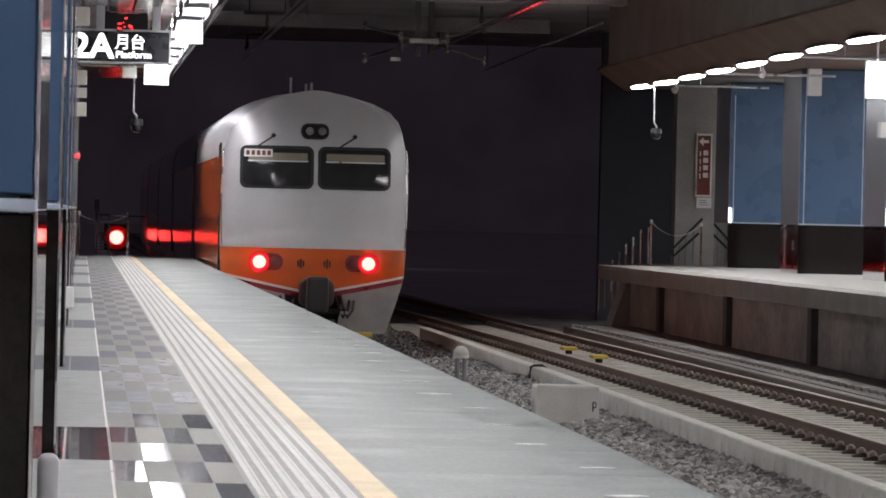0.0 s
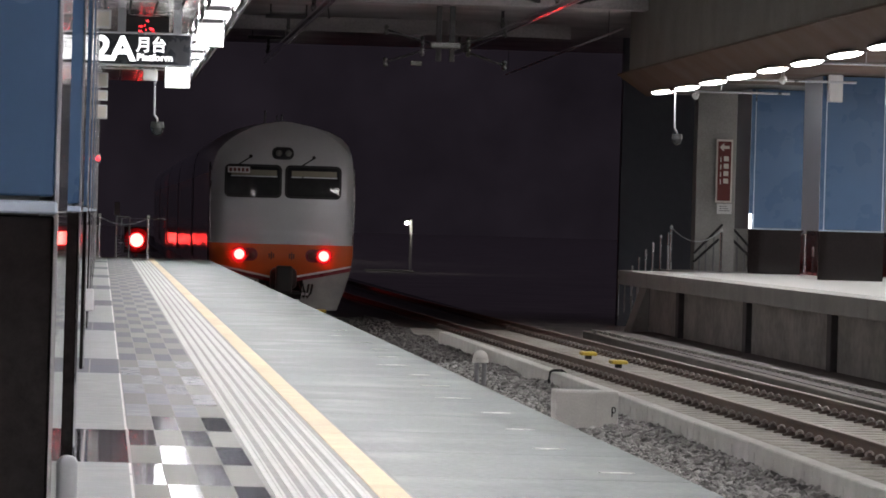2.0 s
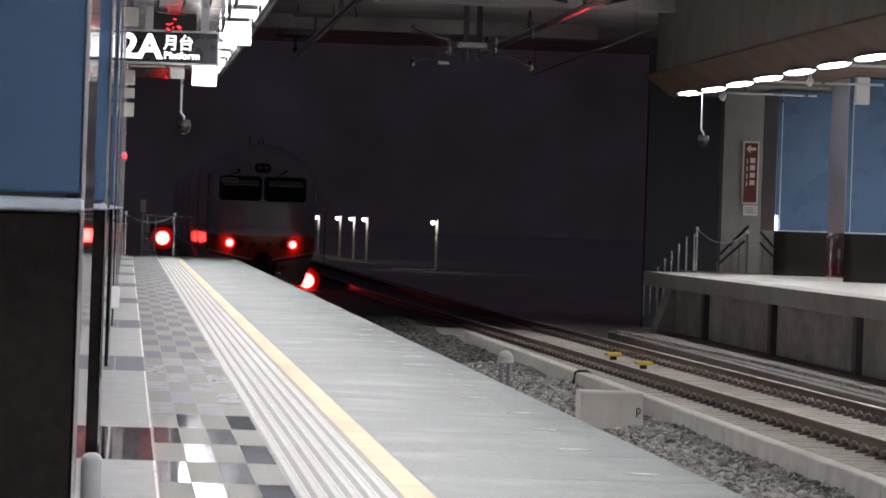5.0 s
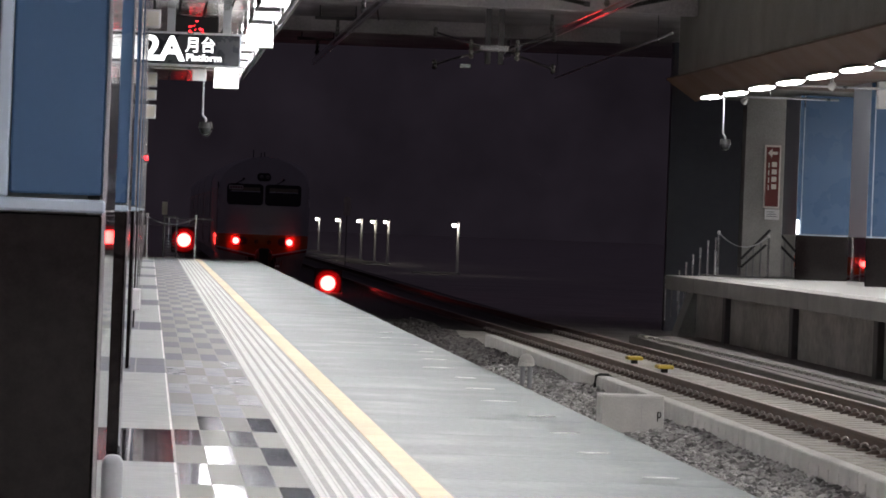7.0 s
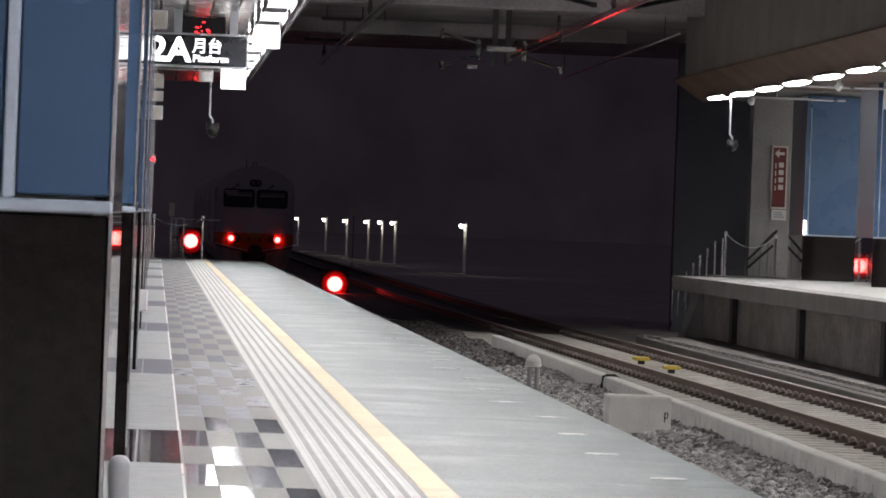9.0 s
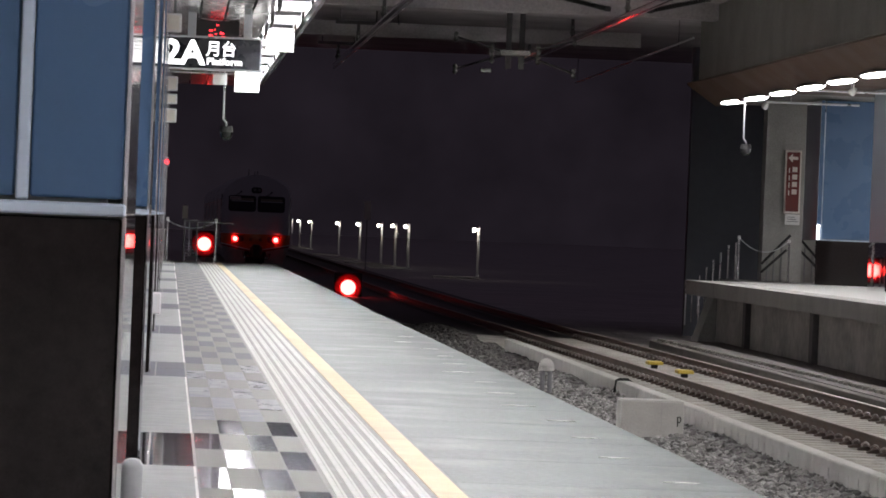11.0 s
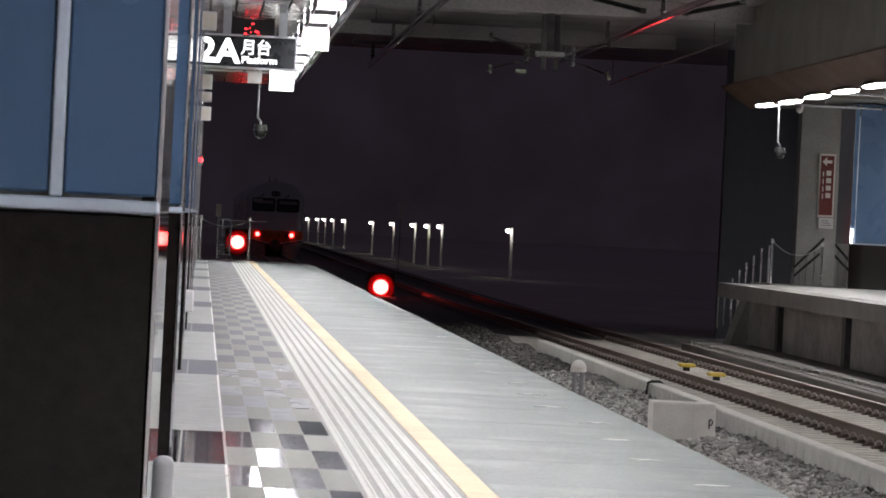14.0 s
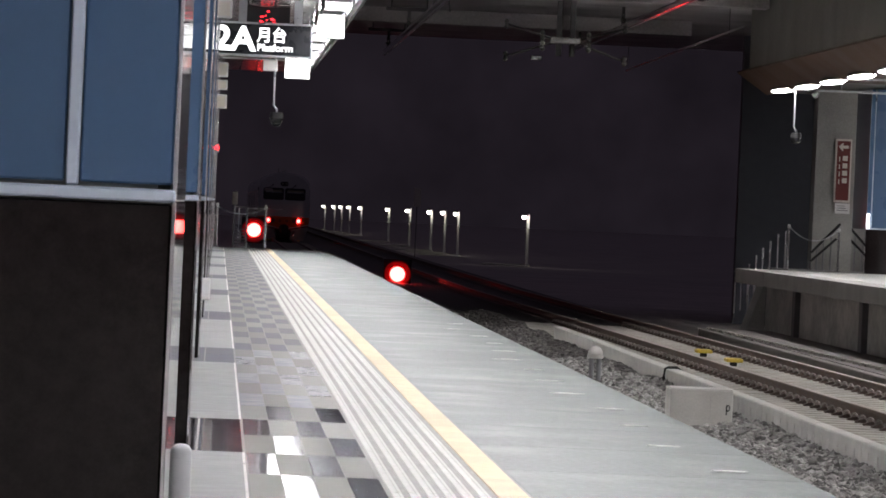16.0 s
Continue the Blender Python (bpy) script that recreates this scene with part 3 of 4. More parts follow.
def signal(x, y, z, r, base, name, label):
    ob = empty(name, pose(x, y, z))
    case = part("case", box(-r * 1.7, r * 1.7, 0.03, 0.2, -r * 1.8, r * 1.8, 0.02, 2), BLACK_PAINT, ob)
    part("red_lens", lens(0, 0.004, 0, r * 0.92), RED_CORE, case, "glowing red lens")
    smooth(part("lens_rim", funnel(r, 0, 0, 0), RED_HALO, case, "red ring that stands in for the glare around the lens"))
    if base < -r * 1.8:
        part("post", box(-0.04, 0.04, 0.07, 0.15, base, -r * 1.75), GREY_PAINT, ob)
    return tagged(ob, label, "signal")


signal(1.218, 159.8, -0.0956, 0.25, BED - 0.06, "tunnel_signal", "red signal glowing on a post beyond the platform's end")
signal(5.2, 136.0, -1.035, 0.235, -0.28, "dwarf_signal", "low red signal glowing beside the track")

# far tunnel: small white plate and pale board
for x, y, z0, z1, w in ((0.35, 104, 0.78, 1.06, 0.12), (8.55, 205, 0.95, 1.75, 0.3)):
    ob = empty("trackside_board", pose(x, y, 0))
    part("plate", box(-w / 2, w / 2, 0, 0.02, z0, z1, 0.004), SIGN_PALE, ob)
    part("post", tube([(0, 0.03, BED - 0.04), (0, 0.03, z1)], 0.025), GREY_PAINT, ob)
    tagged(ob, "pale trackside board on a post", "board")


# ---- far tunnel lamps ----
def tunnel_lamp():
    ob = empty("tunnel_lamp")
    part("post", box(0.13, 0.25, 0.0, 0.1, BED, 0.86, 0.01), WHITE, ob, "flat pale lamp post")
    part("arm", tube([(0.19, 0.02, 0.80), (0.16, -0.16, 0.83), (0.04, -0.24, 0.81)], 0.02, 6), GREY_PAINT, ob)
    part("head", box(-0.13, 0.13, -0.34, -0.10, 0.76, 0.82, 0.01), GREY_PAINT, ob)
    bm = bmesh.new()
    bmesh.ops.create_uvsphere(bm, u_segments=12, v_segments=8, radius=0.08)
    smooth(part("lamp_lens", bm, TUNNEL_LAMP, ob, "glowing warm white lens", pose(0, -0.24, 0.71)))
    part("footing", box(-1.7, 0.3, -0.45, 0.3, BED - 0.02, BED + 0.06, 0.02), KERB, ob)
    return tagged(ob, "low lamp post glowing along the tunnel wall", "lamp", "lamps along the tunnel")


post = tunnel_lamp()
post.matrix_basis = pose(12.75, 198, 0)
for x, y in ((11.4, 229), (11.2, 238), (10.95, 248), (10.75, 271), (10.6, 300), (10.4, 352), (10.1, 372), (9.8, 385), (9.55, 398), (9.1, 415)):
    copy_thing(post, pose(x, y, 0))


# ---- tracks ----
def bend(y):
    """How far the second track drifts to the left."""
    return -0.011 * max(0.0, y - 45) if y < 120 else -0.825


def rail_mesh(x, y0, y1, follow):
    sec = [(-0.065, -0.145), (0.065, -0.145), (0.065, -0.132), (0.012, -0.115), (0.012, -0.045), (0.034, -0.035), (0.034, -0.006), (0.026, 0.0), (-0.026, 0.0), (-0.034, -0.006), (-0.034, -0.035), (-0.012, -0.045), (-0.012, -0.115), (-0.065, -0.132)]
    bm = bmesh.new()
    ys = [y0, 45, 60, 75, 90, 105, 120, y1] if follow else [y0, y1]
    rings = [[bm.verts.new((x + (bend(y) if follow else 0) + a, y, RAIL + b)) for a, b in sec] for y in ys]
    n = len(sec)
    for q, s in zip(rings, rings[1:]):
        for i in range(n):
            f = bm.faces.new((q[i], q[(i + 1) % n], s[(i + 1) % n], s[i]))
            f.material_index = 1 if i in (6, 7, 8) else 0
    bm.faces.new(rings[0]), bm.faces.new(rings[-1])
    return bm


GAUGE, GAUGE_B = 1.067 + 0.065, 1.35
clip_pts = [(0.031 * math.cos(a), 0.12 * (a / 4.0 - 0.5), 0.052 + 0.034 * math.sin(a)) for a in [radians(10 + 34 * i) for i in range(7)]]
bm = tube(clip_pts, 0.011, 5)
clip_me = mesh_of("rail_clip", bm, CLIP)
shoulder_me = mesh_of("rail_shoulder", prism([(-0.075, 0.0), (0.05, 0.0), (0.05, 0.03), (0.02, 0.045), (-0.03, 0.035), (-0.075, 0.015)], -0.055, 0.055), RUST_DARK)
sleeper_me = mesh_of("sleeper", box(-1.85, 1.2, -0.12, 0.12, -0.1, 0.0, 0.015), SLEEPER)
trackb = tagged(empty("railway_track"), "narrow railway track with rusty rails on concrete sleepers", "railway track")
for s in (-1, 1):
    part("rail", rail_mesh(TRACK_B + s * GAUGE_B / 2, BACK + 1, FAR - 1, True), [STEEL_RUST, RAIL_HEAD], trackb, "rusty rail with a worn head")
bm_clips = bmesh.new()
for k in range(104):
    y = 30.2 + 0.6 * k
    x = TRACK_B + bend(y)
    link("sleeper", sleeper_me, trackb, at=pose(x, y, RAIL - 0.16))
    for s in (-1, 1):
        xr = x + s * GAUGE_B / 2
        link("rail_shoulder", shoulder_me, trackb, at=pose(xr - 0.115, y, RAIL - 0.158))
        link("rail_clip", clip_me, trackb, at=pose(xr - 0.115, y, RAIL - 0.16))
        tube([(xr + 0.115 - a, y + b, RAIL - 0.16 + c) for a, b, c in clip_pts], 0.011, 4, bm_clips)
tagged(part("far_side_clips", bm_clips, CLIP, trackb), kind="stuff")
setting("track_slab", box(5.93, 8.9, BACK, 80.2, BED - 0.03, RAIL - 0.2), TRACK_BED, "dusty concrete track bed", "track bed")
tracka = tagged(empty("railway_track"), "narrow railway track beside the platform edge", "railway track")
for s in (-1, 1):
    part("rail", rail_mesh(TRACK_A + s * GAUGE / 2, BACK + 1, FAR - 1, False), [STEEL_RUST, RAIL_HEAD], tracka, "rusty rail with a worn head")
bm = bmesh.new()
for k in range(300):
    y = 60 + 0.62 * k
    vs = [bm.verts.new((TRACK_A + sx * 1.1, y + sy * 0.12, RAIL - 0.16 + sz * 0.05)) for sx in (-1, 1) for sy in (-1, 1) for sz in (-1, 1)]
    for q in ((0, 1, 3, 2), (4, 6, 7, 5), (0, 4, 5, 1), (2, 3, 7, 6), (1, 5, 7, 3), (0, 2, 6, 4)):
        bm.faces.new([vs[i] for i in q])
tagged(part("sleepers", bm, SLEEPER, tracka), kind="stuff")

# yellow trackside detectors between the rails
for x, y in ((7.58, 73.1), (7.60, 69.0)):
    ob = empty("track_detector", pose(x, y, RAIL - 0.08))
    part("case", box(-0.12, 0.12, -0.2, 0.2, 0.0, 0.05, 0.012, 2), YELLOW_PLASTIC, ob)
    part("bracket", box(-0.05, 0.05, -0.03, 0.03, -0.06, 0.0), GREASE, ob)
    part("lid", box(-0.10, 0.10, -0.16, 0.16, 0.05, 0.057, 0.003), YELLOW_PLASTIC, ob)
    tagged(ob, "small yellow detector box fixed beside the rail", "detector")


# kerb of precast blocks with slots
def kerb_block(long):
    ys = [0.024]
    for i in range(6):
        c = long * (i + 0.75) / 6.5
        ys += [c - 0.028, c + 0.028]
    ys.append(long - 0.024)
    zs = [-0.42, -0.17, -0.07, -0.012, 0.0]
    bm = bmesh.new()
    grid = [[bm.verts.new((0.012 if z == 0 else 0.0, y, z)) for z in zs] for y in ys]
    slots = []
    for i in range(len(ys) - 1):
        for j in range(4):
            f = bm.faces.new((grid[i][j], grid[i + 1][j], grid[i + 1][j + 1], grid[i][j + 1]))
            if j == 1 and i % 2 == 1:
                slots.append(f)
    for f in slots:
        r = bmesh.ops.extrude_face_region(bm, geom=[f])
        for v in r["geom"]:
            if isinstance(v, bmesh.types.BMVert):
                v.co.x += 0.06
        bm.faces.remove(f)
    top = [row[-1] for row in grid]
    back = [bm.verts.new((0.15, v.co.y, 0.0)) for v in top]
    foot = [bm.verts.new((0.15, v.co.y, -0.42)) for v in top]
    for i in range(len(ys) - 1):
        bm.faces.new((top[i], top[i + 1], back[i + 1], back[i]))
        bm.faces.new((back[i], back[i + 1], foot[i + 1], foot[i]))
    bm.faces.new([*grid[0], back[0], foot[0]])
    bm.faces.new([*grid[-1], back[-1], foot[-1]])
    return bm


kerb = tagged(empty("kerb"), "pale precast concrete kerb with drain slots along the track", "kerb", "", "structure")
block = mesh_of("kerb_block", kerb_block(3.85), KERB)
for k in range(13):
    y = 30.1 + 3.85 * k
    link("kerb_block", block, kerb, at=pose(5.77, y + 0.1, -1.02))

loop = [(5.735, 60.0, -1.3), (5.73, 60.0, -1.12), (5.745, 60.02, -1.02), (5.79, 60.05, -1.0), (5.90, 60.1, -1.0), (5.97, 60.2, -1.05)]
tagged(part("cable", tube(loop, 0.018, 8), RUBBER, None), "thick black cable bent over the kerb joint", "cable")


# ballast stones between platform and kerb
def stones(n, x0, x1, y0, y1, seed, material=BALLAST):
    r = np.random.RandomState(seed)
    phi = (1 + 5 ** 0.5) / 2
    ico = np.array([(-1, phi, 0), (1, phi, 0), (-1, -phi, 0), (1, -phi, 0), (0, -1, phi), (0, 1, phi), (0, -1, -phi), (0, 1, -phi), (phi, 0, -1), (phi, 0, 1), (-phi, 0, -1), (-phi, 0, 1)]) / 1.9
    tri = np.array([(0, 11, 5), (0, 5, 1), (0, 1, 7), (0, 7, 10), (0, 10, 11), (1, 5, 9), (5, 11, 4), (11, 10, 2), (10, 7, 6), (7, 1, 8), (3, 9, 4), (3, 4, 2), (3, 2, 6), (3, 6, 8), (3, 8, 9), (4, 9, 5), (2, 4, 11), (6, 2, 10), (8, 6, 7), (9, 8, 1)])
    size = r.uniform(0.020, 0.052, (n, 1, 1))
    v = ico[None] * size * r.uniform(0.6, 1.25, (n, 12, 1)) * r.uniform(0.6, 1.3, (n, 1, 3))
    x, y = r.uniform(x0, x1, n), r.uniform(y0, y1, n)
    z = BED + 0.03 + 0.02 * np.sin(x * 5 + y * 0.9) + 0.02 * np.sin(y * 1.1 + x * 3) + r.uniform(-0.02, 0.03, n) + 0.10 * np.clip(x - 5.3, 0, 1)
    v += np.stack([x, y, z], 1)[:, None, :]
    f = (tri[None] + 12 * np.arange(n)[:, None, None]).reshape(-1, 3)
    me = bpy.data.meshes.new("ballast")
    me.from_pydata(v.reshape(-1, 3).tolist(), [], f.tolist())
    me.materials.append(material)
    return me


tagged(link("ballast", stones(38000, 4.85, 5.77, 30, 70, 3)), "loose grey ballast stones between platform and kerb", "ballast", "", "stuff")
tagged(link("ballast", stones(12000, 4.6, 5.77, 70, 100, 5, DIM_BALLAST)), "ballast stones toned dark for the dim far stretch beside the track", "ballast", "", "stuff")
setting("ballast_bed", box(1.6, 5.76, BACK, 70, BED - 0.035, BED + 0.03), BALLAST, "bed of grey ballast under the track", "ballast")
setting("ballast_bed", box(1.6, 8.9, 80.21, FAR - 1, BED - 0.035, BED + 0.028), DIM_BALLAST, "bed of ballast toned dark for the dim stretch under the tracks", "ballast")
setting("ballast_bed", box(1.6, 5.76, 70.01, 80.2, BED - 0.035, BED + 0.028), DIM_BALLAST, "bed of ballast toned dark for the dim stretch under the track", "ballast")

# concrete chamber and twin marker posts in the ballast
ob = empty("cable_chamber", pose(4.75, 48.9, BED))
chamber = part("body", box(0, 0.65, 0, 0.55, 0, 0.45, 0.008), KERB, ob)
part("lid", box(0.004, 0.646, 0.004, 0.546, 0.449, 0.46, 0.006), KERB, chamber, "concrete lid")
part("lifting_ring", tube([(0.60 + 0.018 * math.cos(a), -0.014, 0.27 + 0.03 * math.sin(a)) for a in [2 * math.pi * i / 10 for i in range(11)]], 0.007, 6), GREASE, chamber, "dark steel ring")
part("ring_shank", tube([(0.585, -0.012, 0.30), (0.585, -0.012, 0.20)], 0.007, 6), GREASE, chamber)
part("crack", box(0.415, 0.419, -0.0015, 0.002, 0.16, 0.44), CONCRETE_DARK, chamber, "fine dark crack")
tagged(ob, "square pale concrete cable chamber in the ballast", "chamber")
ob = empty("marker_posts", pose(4.93, 61, BED))
for x in (-0.045, 0.05):
    part("post", tube([(x, 0, 0), (x, 0, 0.42)], 0.032, 10), GREY_PAINT, ob)
bm = bmesh.new()
bmesh.ops.create_uvsphere(bm, u_segments=16, v_segments=10, radius=0.10)
for v in bm.verts:
    v.co.z = max(v.co.z, -0.01) * 1.05
smooth(part("cap", bm, KERB, ob, "domed pale cap", pose(0, 0, 0.42)))
part("skirt", tube([(0, 0, 0.365), (0, 0, 0.41)], 0.105, 16), KERB, ob)
tagged(ob, "short double post under a domed pale cap", "post")


# ---- right platform: edge, recess, walkway ----
edge_me = mesh_of("edge_slab", box(EDGE_R, EDGE_R + 0.5, 0.006, 4.994, -0.27, 0.004, 0.008), CONCRETE)
for k in range(15):
    y = 11.0 + 5.0 * k
    link("edge_slab", edge_me, platform_right, at=pose(0, y, 0))
part("edge_slab", box(EDGE_R, EDGE_R + 0.5, 86.006, END_R, -0.27, 0.004, 0.008), CONCRETE, platform_right)
# dark boxes stand in for narrow shaded recesses in the wall
recess_box = empty("under_platform_column", pose(10.15, 84.2, BED))
part("shaft", box(0.15, 0.26, -0.2, 0.2, 0, 1.05, 0.01), DARK_STEEL, recess_box)
part("head", box(0.12, 0.26, -0.25, 0.25, 1.05, 1.058), DARK_STEEL, recess_box)
tagged(recess_box, "dark box that stands in for a narrow shaded recess under the overhang", "column", "columns under the platform")
for k in range(1, 6):
    copy_thing(recess_box, pose(10.15, 84.2 - 8.85 * k, BED))
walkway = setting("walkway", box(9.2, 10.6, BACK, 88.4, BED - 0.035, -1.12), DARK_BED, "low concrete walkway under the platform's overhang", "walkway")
lid_me = mesh_of("trough_lid", box(-0.05, 0.05, -0.10, 0.10, 0, 0.045, 0.006), BEAM)
for k in range(79):
    link("trough_lid", lid_me, walkway, at=pose(9.45 - 0.016 * max(0, 42 + 0.58 * k - 68), 42 + 0.58 * k, -1.12))
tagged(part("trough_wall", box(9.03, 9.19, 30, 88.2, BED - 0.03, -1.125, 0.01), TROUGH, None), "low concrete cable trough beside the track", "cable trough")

part("floor_finish", box(EDGE_R + 0.52, 16.9, 30, END_R - 0.02, 0.002, 0.005), PALE_FLOOR, platform_right, "pale floor finish")
tagged(part("stair_wedge", prism([(9.98, BED - 0.03), (10.39, BED - 0.03), (10.39, -0.30), (10.34, -0.30)], END_R - 1.4, END_R - 0.3), CONCRETE, None), "sloped concrete side of the steps under the platform's end", "steps")

# grey end wall with the red sign
setting("wall_end_right", box(12.0, 13.0, 95.5, 96.1, BED - 0.04, 3.7), CONCRETE, "plain grey wall at the platform's end", "wall")
setting("platform_tail_right", box(11.2, 17, END_R, 96.2, BED - 0.03, -0.004), CONCRETE, "raised concrete landing behind the platform's end", "platform")
ob = empty("direction_sign", pose(12.39, 95.44, 0))
sign_board = part("board", box(0, 0.33, 0, 0.05, 1.38, 2.66, 0.006), SIGN_PALE, ob)
part("red_face", box(0.03, 0.30, -0.006, 0.002, 1.42, 2.62, 0.002), SIGN_RED, sign_board, "red sign face")
bm = bmesh.new()
pts = [(0.06, 2.5), (0.15, 2.59), (0.15, 2.53), (0.26, 2.53), (0.26, 2.47), (0.15, 2.47), (0.15, 2.41)]
prism(pts, -0.012, -0.005, bm)
part("arrow", bm, SIGN_PALE, sign_board, "pale arrow")
for i in range(4):
    z = 2.22 - 0.15 * i
    part("character_bar", box(0.15, 0.25, -0.01, -0.005, z, z + 0.1, 0.004), SIGN_PALE, sign_board, "pale bar")
    part("small_bar", box(0.08, 0.10, -0.01, -0.005, z - 0.02, z + 0.08), SIGN_PALE, sign_board, "thin pale bar")
tagged(ob, "tall red direction sign with a pale arrow on the grey wall", "sign")
ob = empty("notice", pose(12.43, 95.46, 0))
part("plate", box(0, 0.3, 0, 0.02, 1.15, 1.36, 0.003), WHITE, ob)
for i in range(3):
    part("text_bar", box(0.04, 0.26 - 0.03 * i, -0.004, 0.001, 1.21 + 0.045 * i, 1.225 + 0.045 * i), GREY_PAINT, ob, "grey bar")
tagged(ob, "small white notice under the red sign", "notice")

end_post(11.21, 92.9, 0.84), end_post(12.2, 92.9, 0.80)
chain((11.21, 92.9, 0.85), (12.2, 92.9, 0.82), 0.25)
stair = tagged(empty("stair_railing"), "dark steel railing that goes down from the platform's end", "railing")
for x, z in ((11.24, 0.75), (11.09, 0.69), (10.94, 0.54), (10.80, 0.40), (10.67, 0.24), (10.54, 0.07)):
    part("baluster", tube([(x, 93.6, -1.0), (x, 93.6, z)], 0.02, 6), STEEL, stair)
for x, z in ((12.3, 0.72), (12.15, 0.56), (12.02, 0.40), (11.85, 0.2)):
    part("baluster", tube([(x, 94.8, -0.05), (x, 94.8, z)], 0.018, 6), GREY_PAINT, stair)
part("handrail", tube([(11.9, 94.8, 0.34), (12.47, 94.8, 0.94)], 0.026, 8), BLACK_PAINT, stair, "black sloped handrail")
part("handrail", tube([(11.9, 94.8, 0.17), (12.40, 94.8, 0.64)], 0.026, 8), BLACK_PAINT, stair, "black sloped handrail")
stair2 = tagged(empty("ladder"), "thin steel bars that lead down to the track bed", "ladder")
for x in (9.97, 10.09, 10.21, 10.33):
    part("bar", tube([(x, END_R + 0.15, -0.95 + 1.2 * (x - 9.97)), (x, END_R + 0.15, -0.02)], 0.014, 6), STEEL, stair2)
part("top_bar", tube([(9.95, END_R + 0.15, -0.02), (10.37, END_R + 0.15, -0.02)], 0.014, 6), STEEL, stair2)

# small fittings over the right platform
for k in range(3):
    y = 90 - 9.03 * k
    tagged(part("ceiling_conduit", tube([(10.4, min(y, 88.9), 3.43), (12.9, min(y, 88.9), 3.43)], 0.022), TRIM, None), "thin pale conduit under the ceiling", "pipe")
    tagged(part("conduit_hanger", tube([(11.6, min(y, 88.9), 3.43), (11.6, min(y, 88.9), 3.62)], 0.01), TRIM, None), "thin hanger of a conduit", "hanger")
tagged(part("junction_box", box(12.62, 12.86, 82.2, 82.4, 3.12, 3.6, 0.01), WHITE, None), "white junction box under the ceiling", "box")
tagged(part("junction_box", box(12.42, 12.72, 73.4, 73.7, 2.25, 2.5, 0.01), WHITE, None), "white box on the pillar", "box")
for y in (91.49, 73.43):
    tagged(part("pillar_glow_strip", box(12.545, 12.59, y - 0.03, y + 0.01, 0.88, 1.16, 0.008), BOX_WHITE, None), "small glowing white strip on the pillar", "lamp")
ob = empty("loudspeaker", pose(11.5, 80, 3.42))
bm = bmesh.new()
bmesh.ops.create_cone(bm, cap_ends=True, segments=14, radius1=0.07, radius2=0.03, depth=0.12)
part("horn", bm, WHITE, ob, "", pose(0, 0, 0, 60, 0, 30))
part("bracket", tube([(0, 0, 0), (0, 0, 0.19)], 0.012), WHITE, ob)
tagged(ob, "small pale horn loudspeaker under the ceiling", "loudspeaker")
# this copy of the horn stands in for a small pale spotlight
copy_thing(ob, pose(11.12, 88.8, 3.36))


# ---- overhead line ----
def conductor(x, lift, label):
    ob = empty("conductor_rail", pose(x, 0, lift))
    y0, y1 = 40, 106
    part("rail", prism([(-0.05, 4.36), (0.05, 4.36), (0.036, 4.34), (0.036, 4.265), (0.02, 4.25), (-0.02, 4.25), (-0.036, 4.265), (-0.036, 4.34)], y0, y1), ALU, ob, "bare aluminium profile")
    for k in range(6):
        y = 48 + 11.2 * k
        part("support", box(-0.03, 0.03, y - 0.03, y + 0.03, 4.36, 4.72), DARK_STEEL, ob)
        part("insulator", tube([(0, y, 4.40), (0, y, 4.46), (0, y, 4.52), (0, y, 4.58)], [0.03, 0.06, 0.03, 0.05], 8), PORCELAIN, ob, "pale insulator")
        part("cross_arm", box(-0.45, 0.45, y - 0.035, y + 0.035, 4.72, 4.79), DARK_STEEL, ob)
        part("drop_rod", tube([(-0.35, y, 4.79), (-0.35, y, 5.0)], 0.015, 6), DARK_STEEL, ob)
        part("drop_rod", tube([(0.35, y, 4.79), (0.35, y, 5.0)], 0.015, 6), DARK_STEEL, ob)
    return tagged(ob, label, "overhead line")


conductor(TRACK_A, 0.0, "overhead conductor rail on hangers above the platform track")
conductor(7.75, 0.28, "overhead conductor rail on hangers above the second track")


def portal(y):
    ob = empty("overhead_support", pose(6.15, y, 0))
    for x in (-0.12, 0.12):
        part("hanger", box(x - 0.05, x + 0.05, -0.05, 0.05, 3.75, 5.0, 0.005), DARK_STEEL, ob)
    part("joint", box(-0.28, 0.28, -0.07, 0.07, 3.98, 4.1, 0.02), STEEL, ob, "bare steel joint")
    for s in (-1, 1):
        for z0, z1 in ((4.05, 4.3), (4.0, 3.7)):
            part("arm", tube([(s * 0.2, 0, z0), (s * 1.1, 0, z1)], 0.022, 6), DARK_STEEL, ob)
            for q in (0.42, 1.08):
                x, z = s * q, z0 + (z1 - z0) * (q - 0.2) / 0.9
                part("insulator", tube([(x, 0, z - 0.09), (x, 0, z - 0.05), (x, 0, z), (x, 0, z + 0.05), (x, 0, z + 0.09)], [0.025, 0.05, 0.03, 0.05, 0.025], 8), PORCELAIN, ob, "pale insulator")
    part("clamp", box(-0.62, -0.42, -0.05, 0.05, 3.66, 3.74, 0.01), STEEL, ob, "bare steel clamp")
    return tagged(ob, "overhead line support with arms and pale insulators", "overhead support", "overhead supports")


portal(86.0)


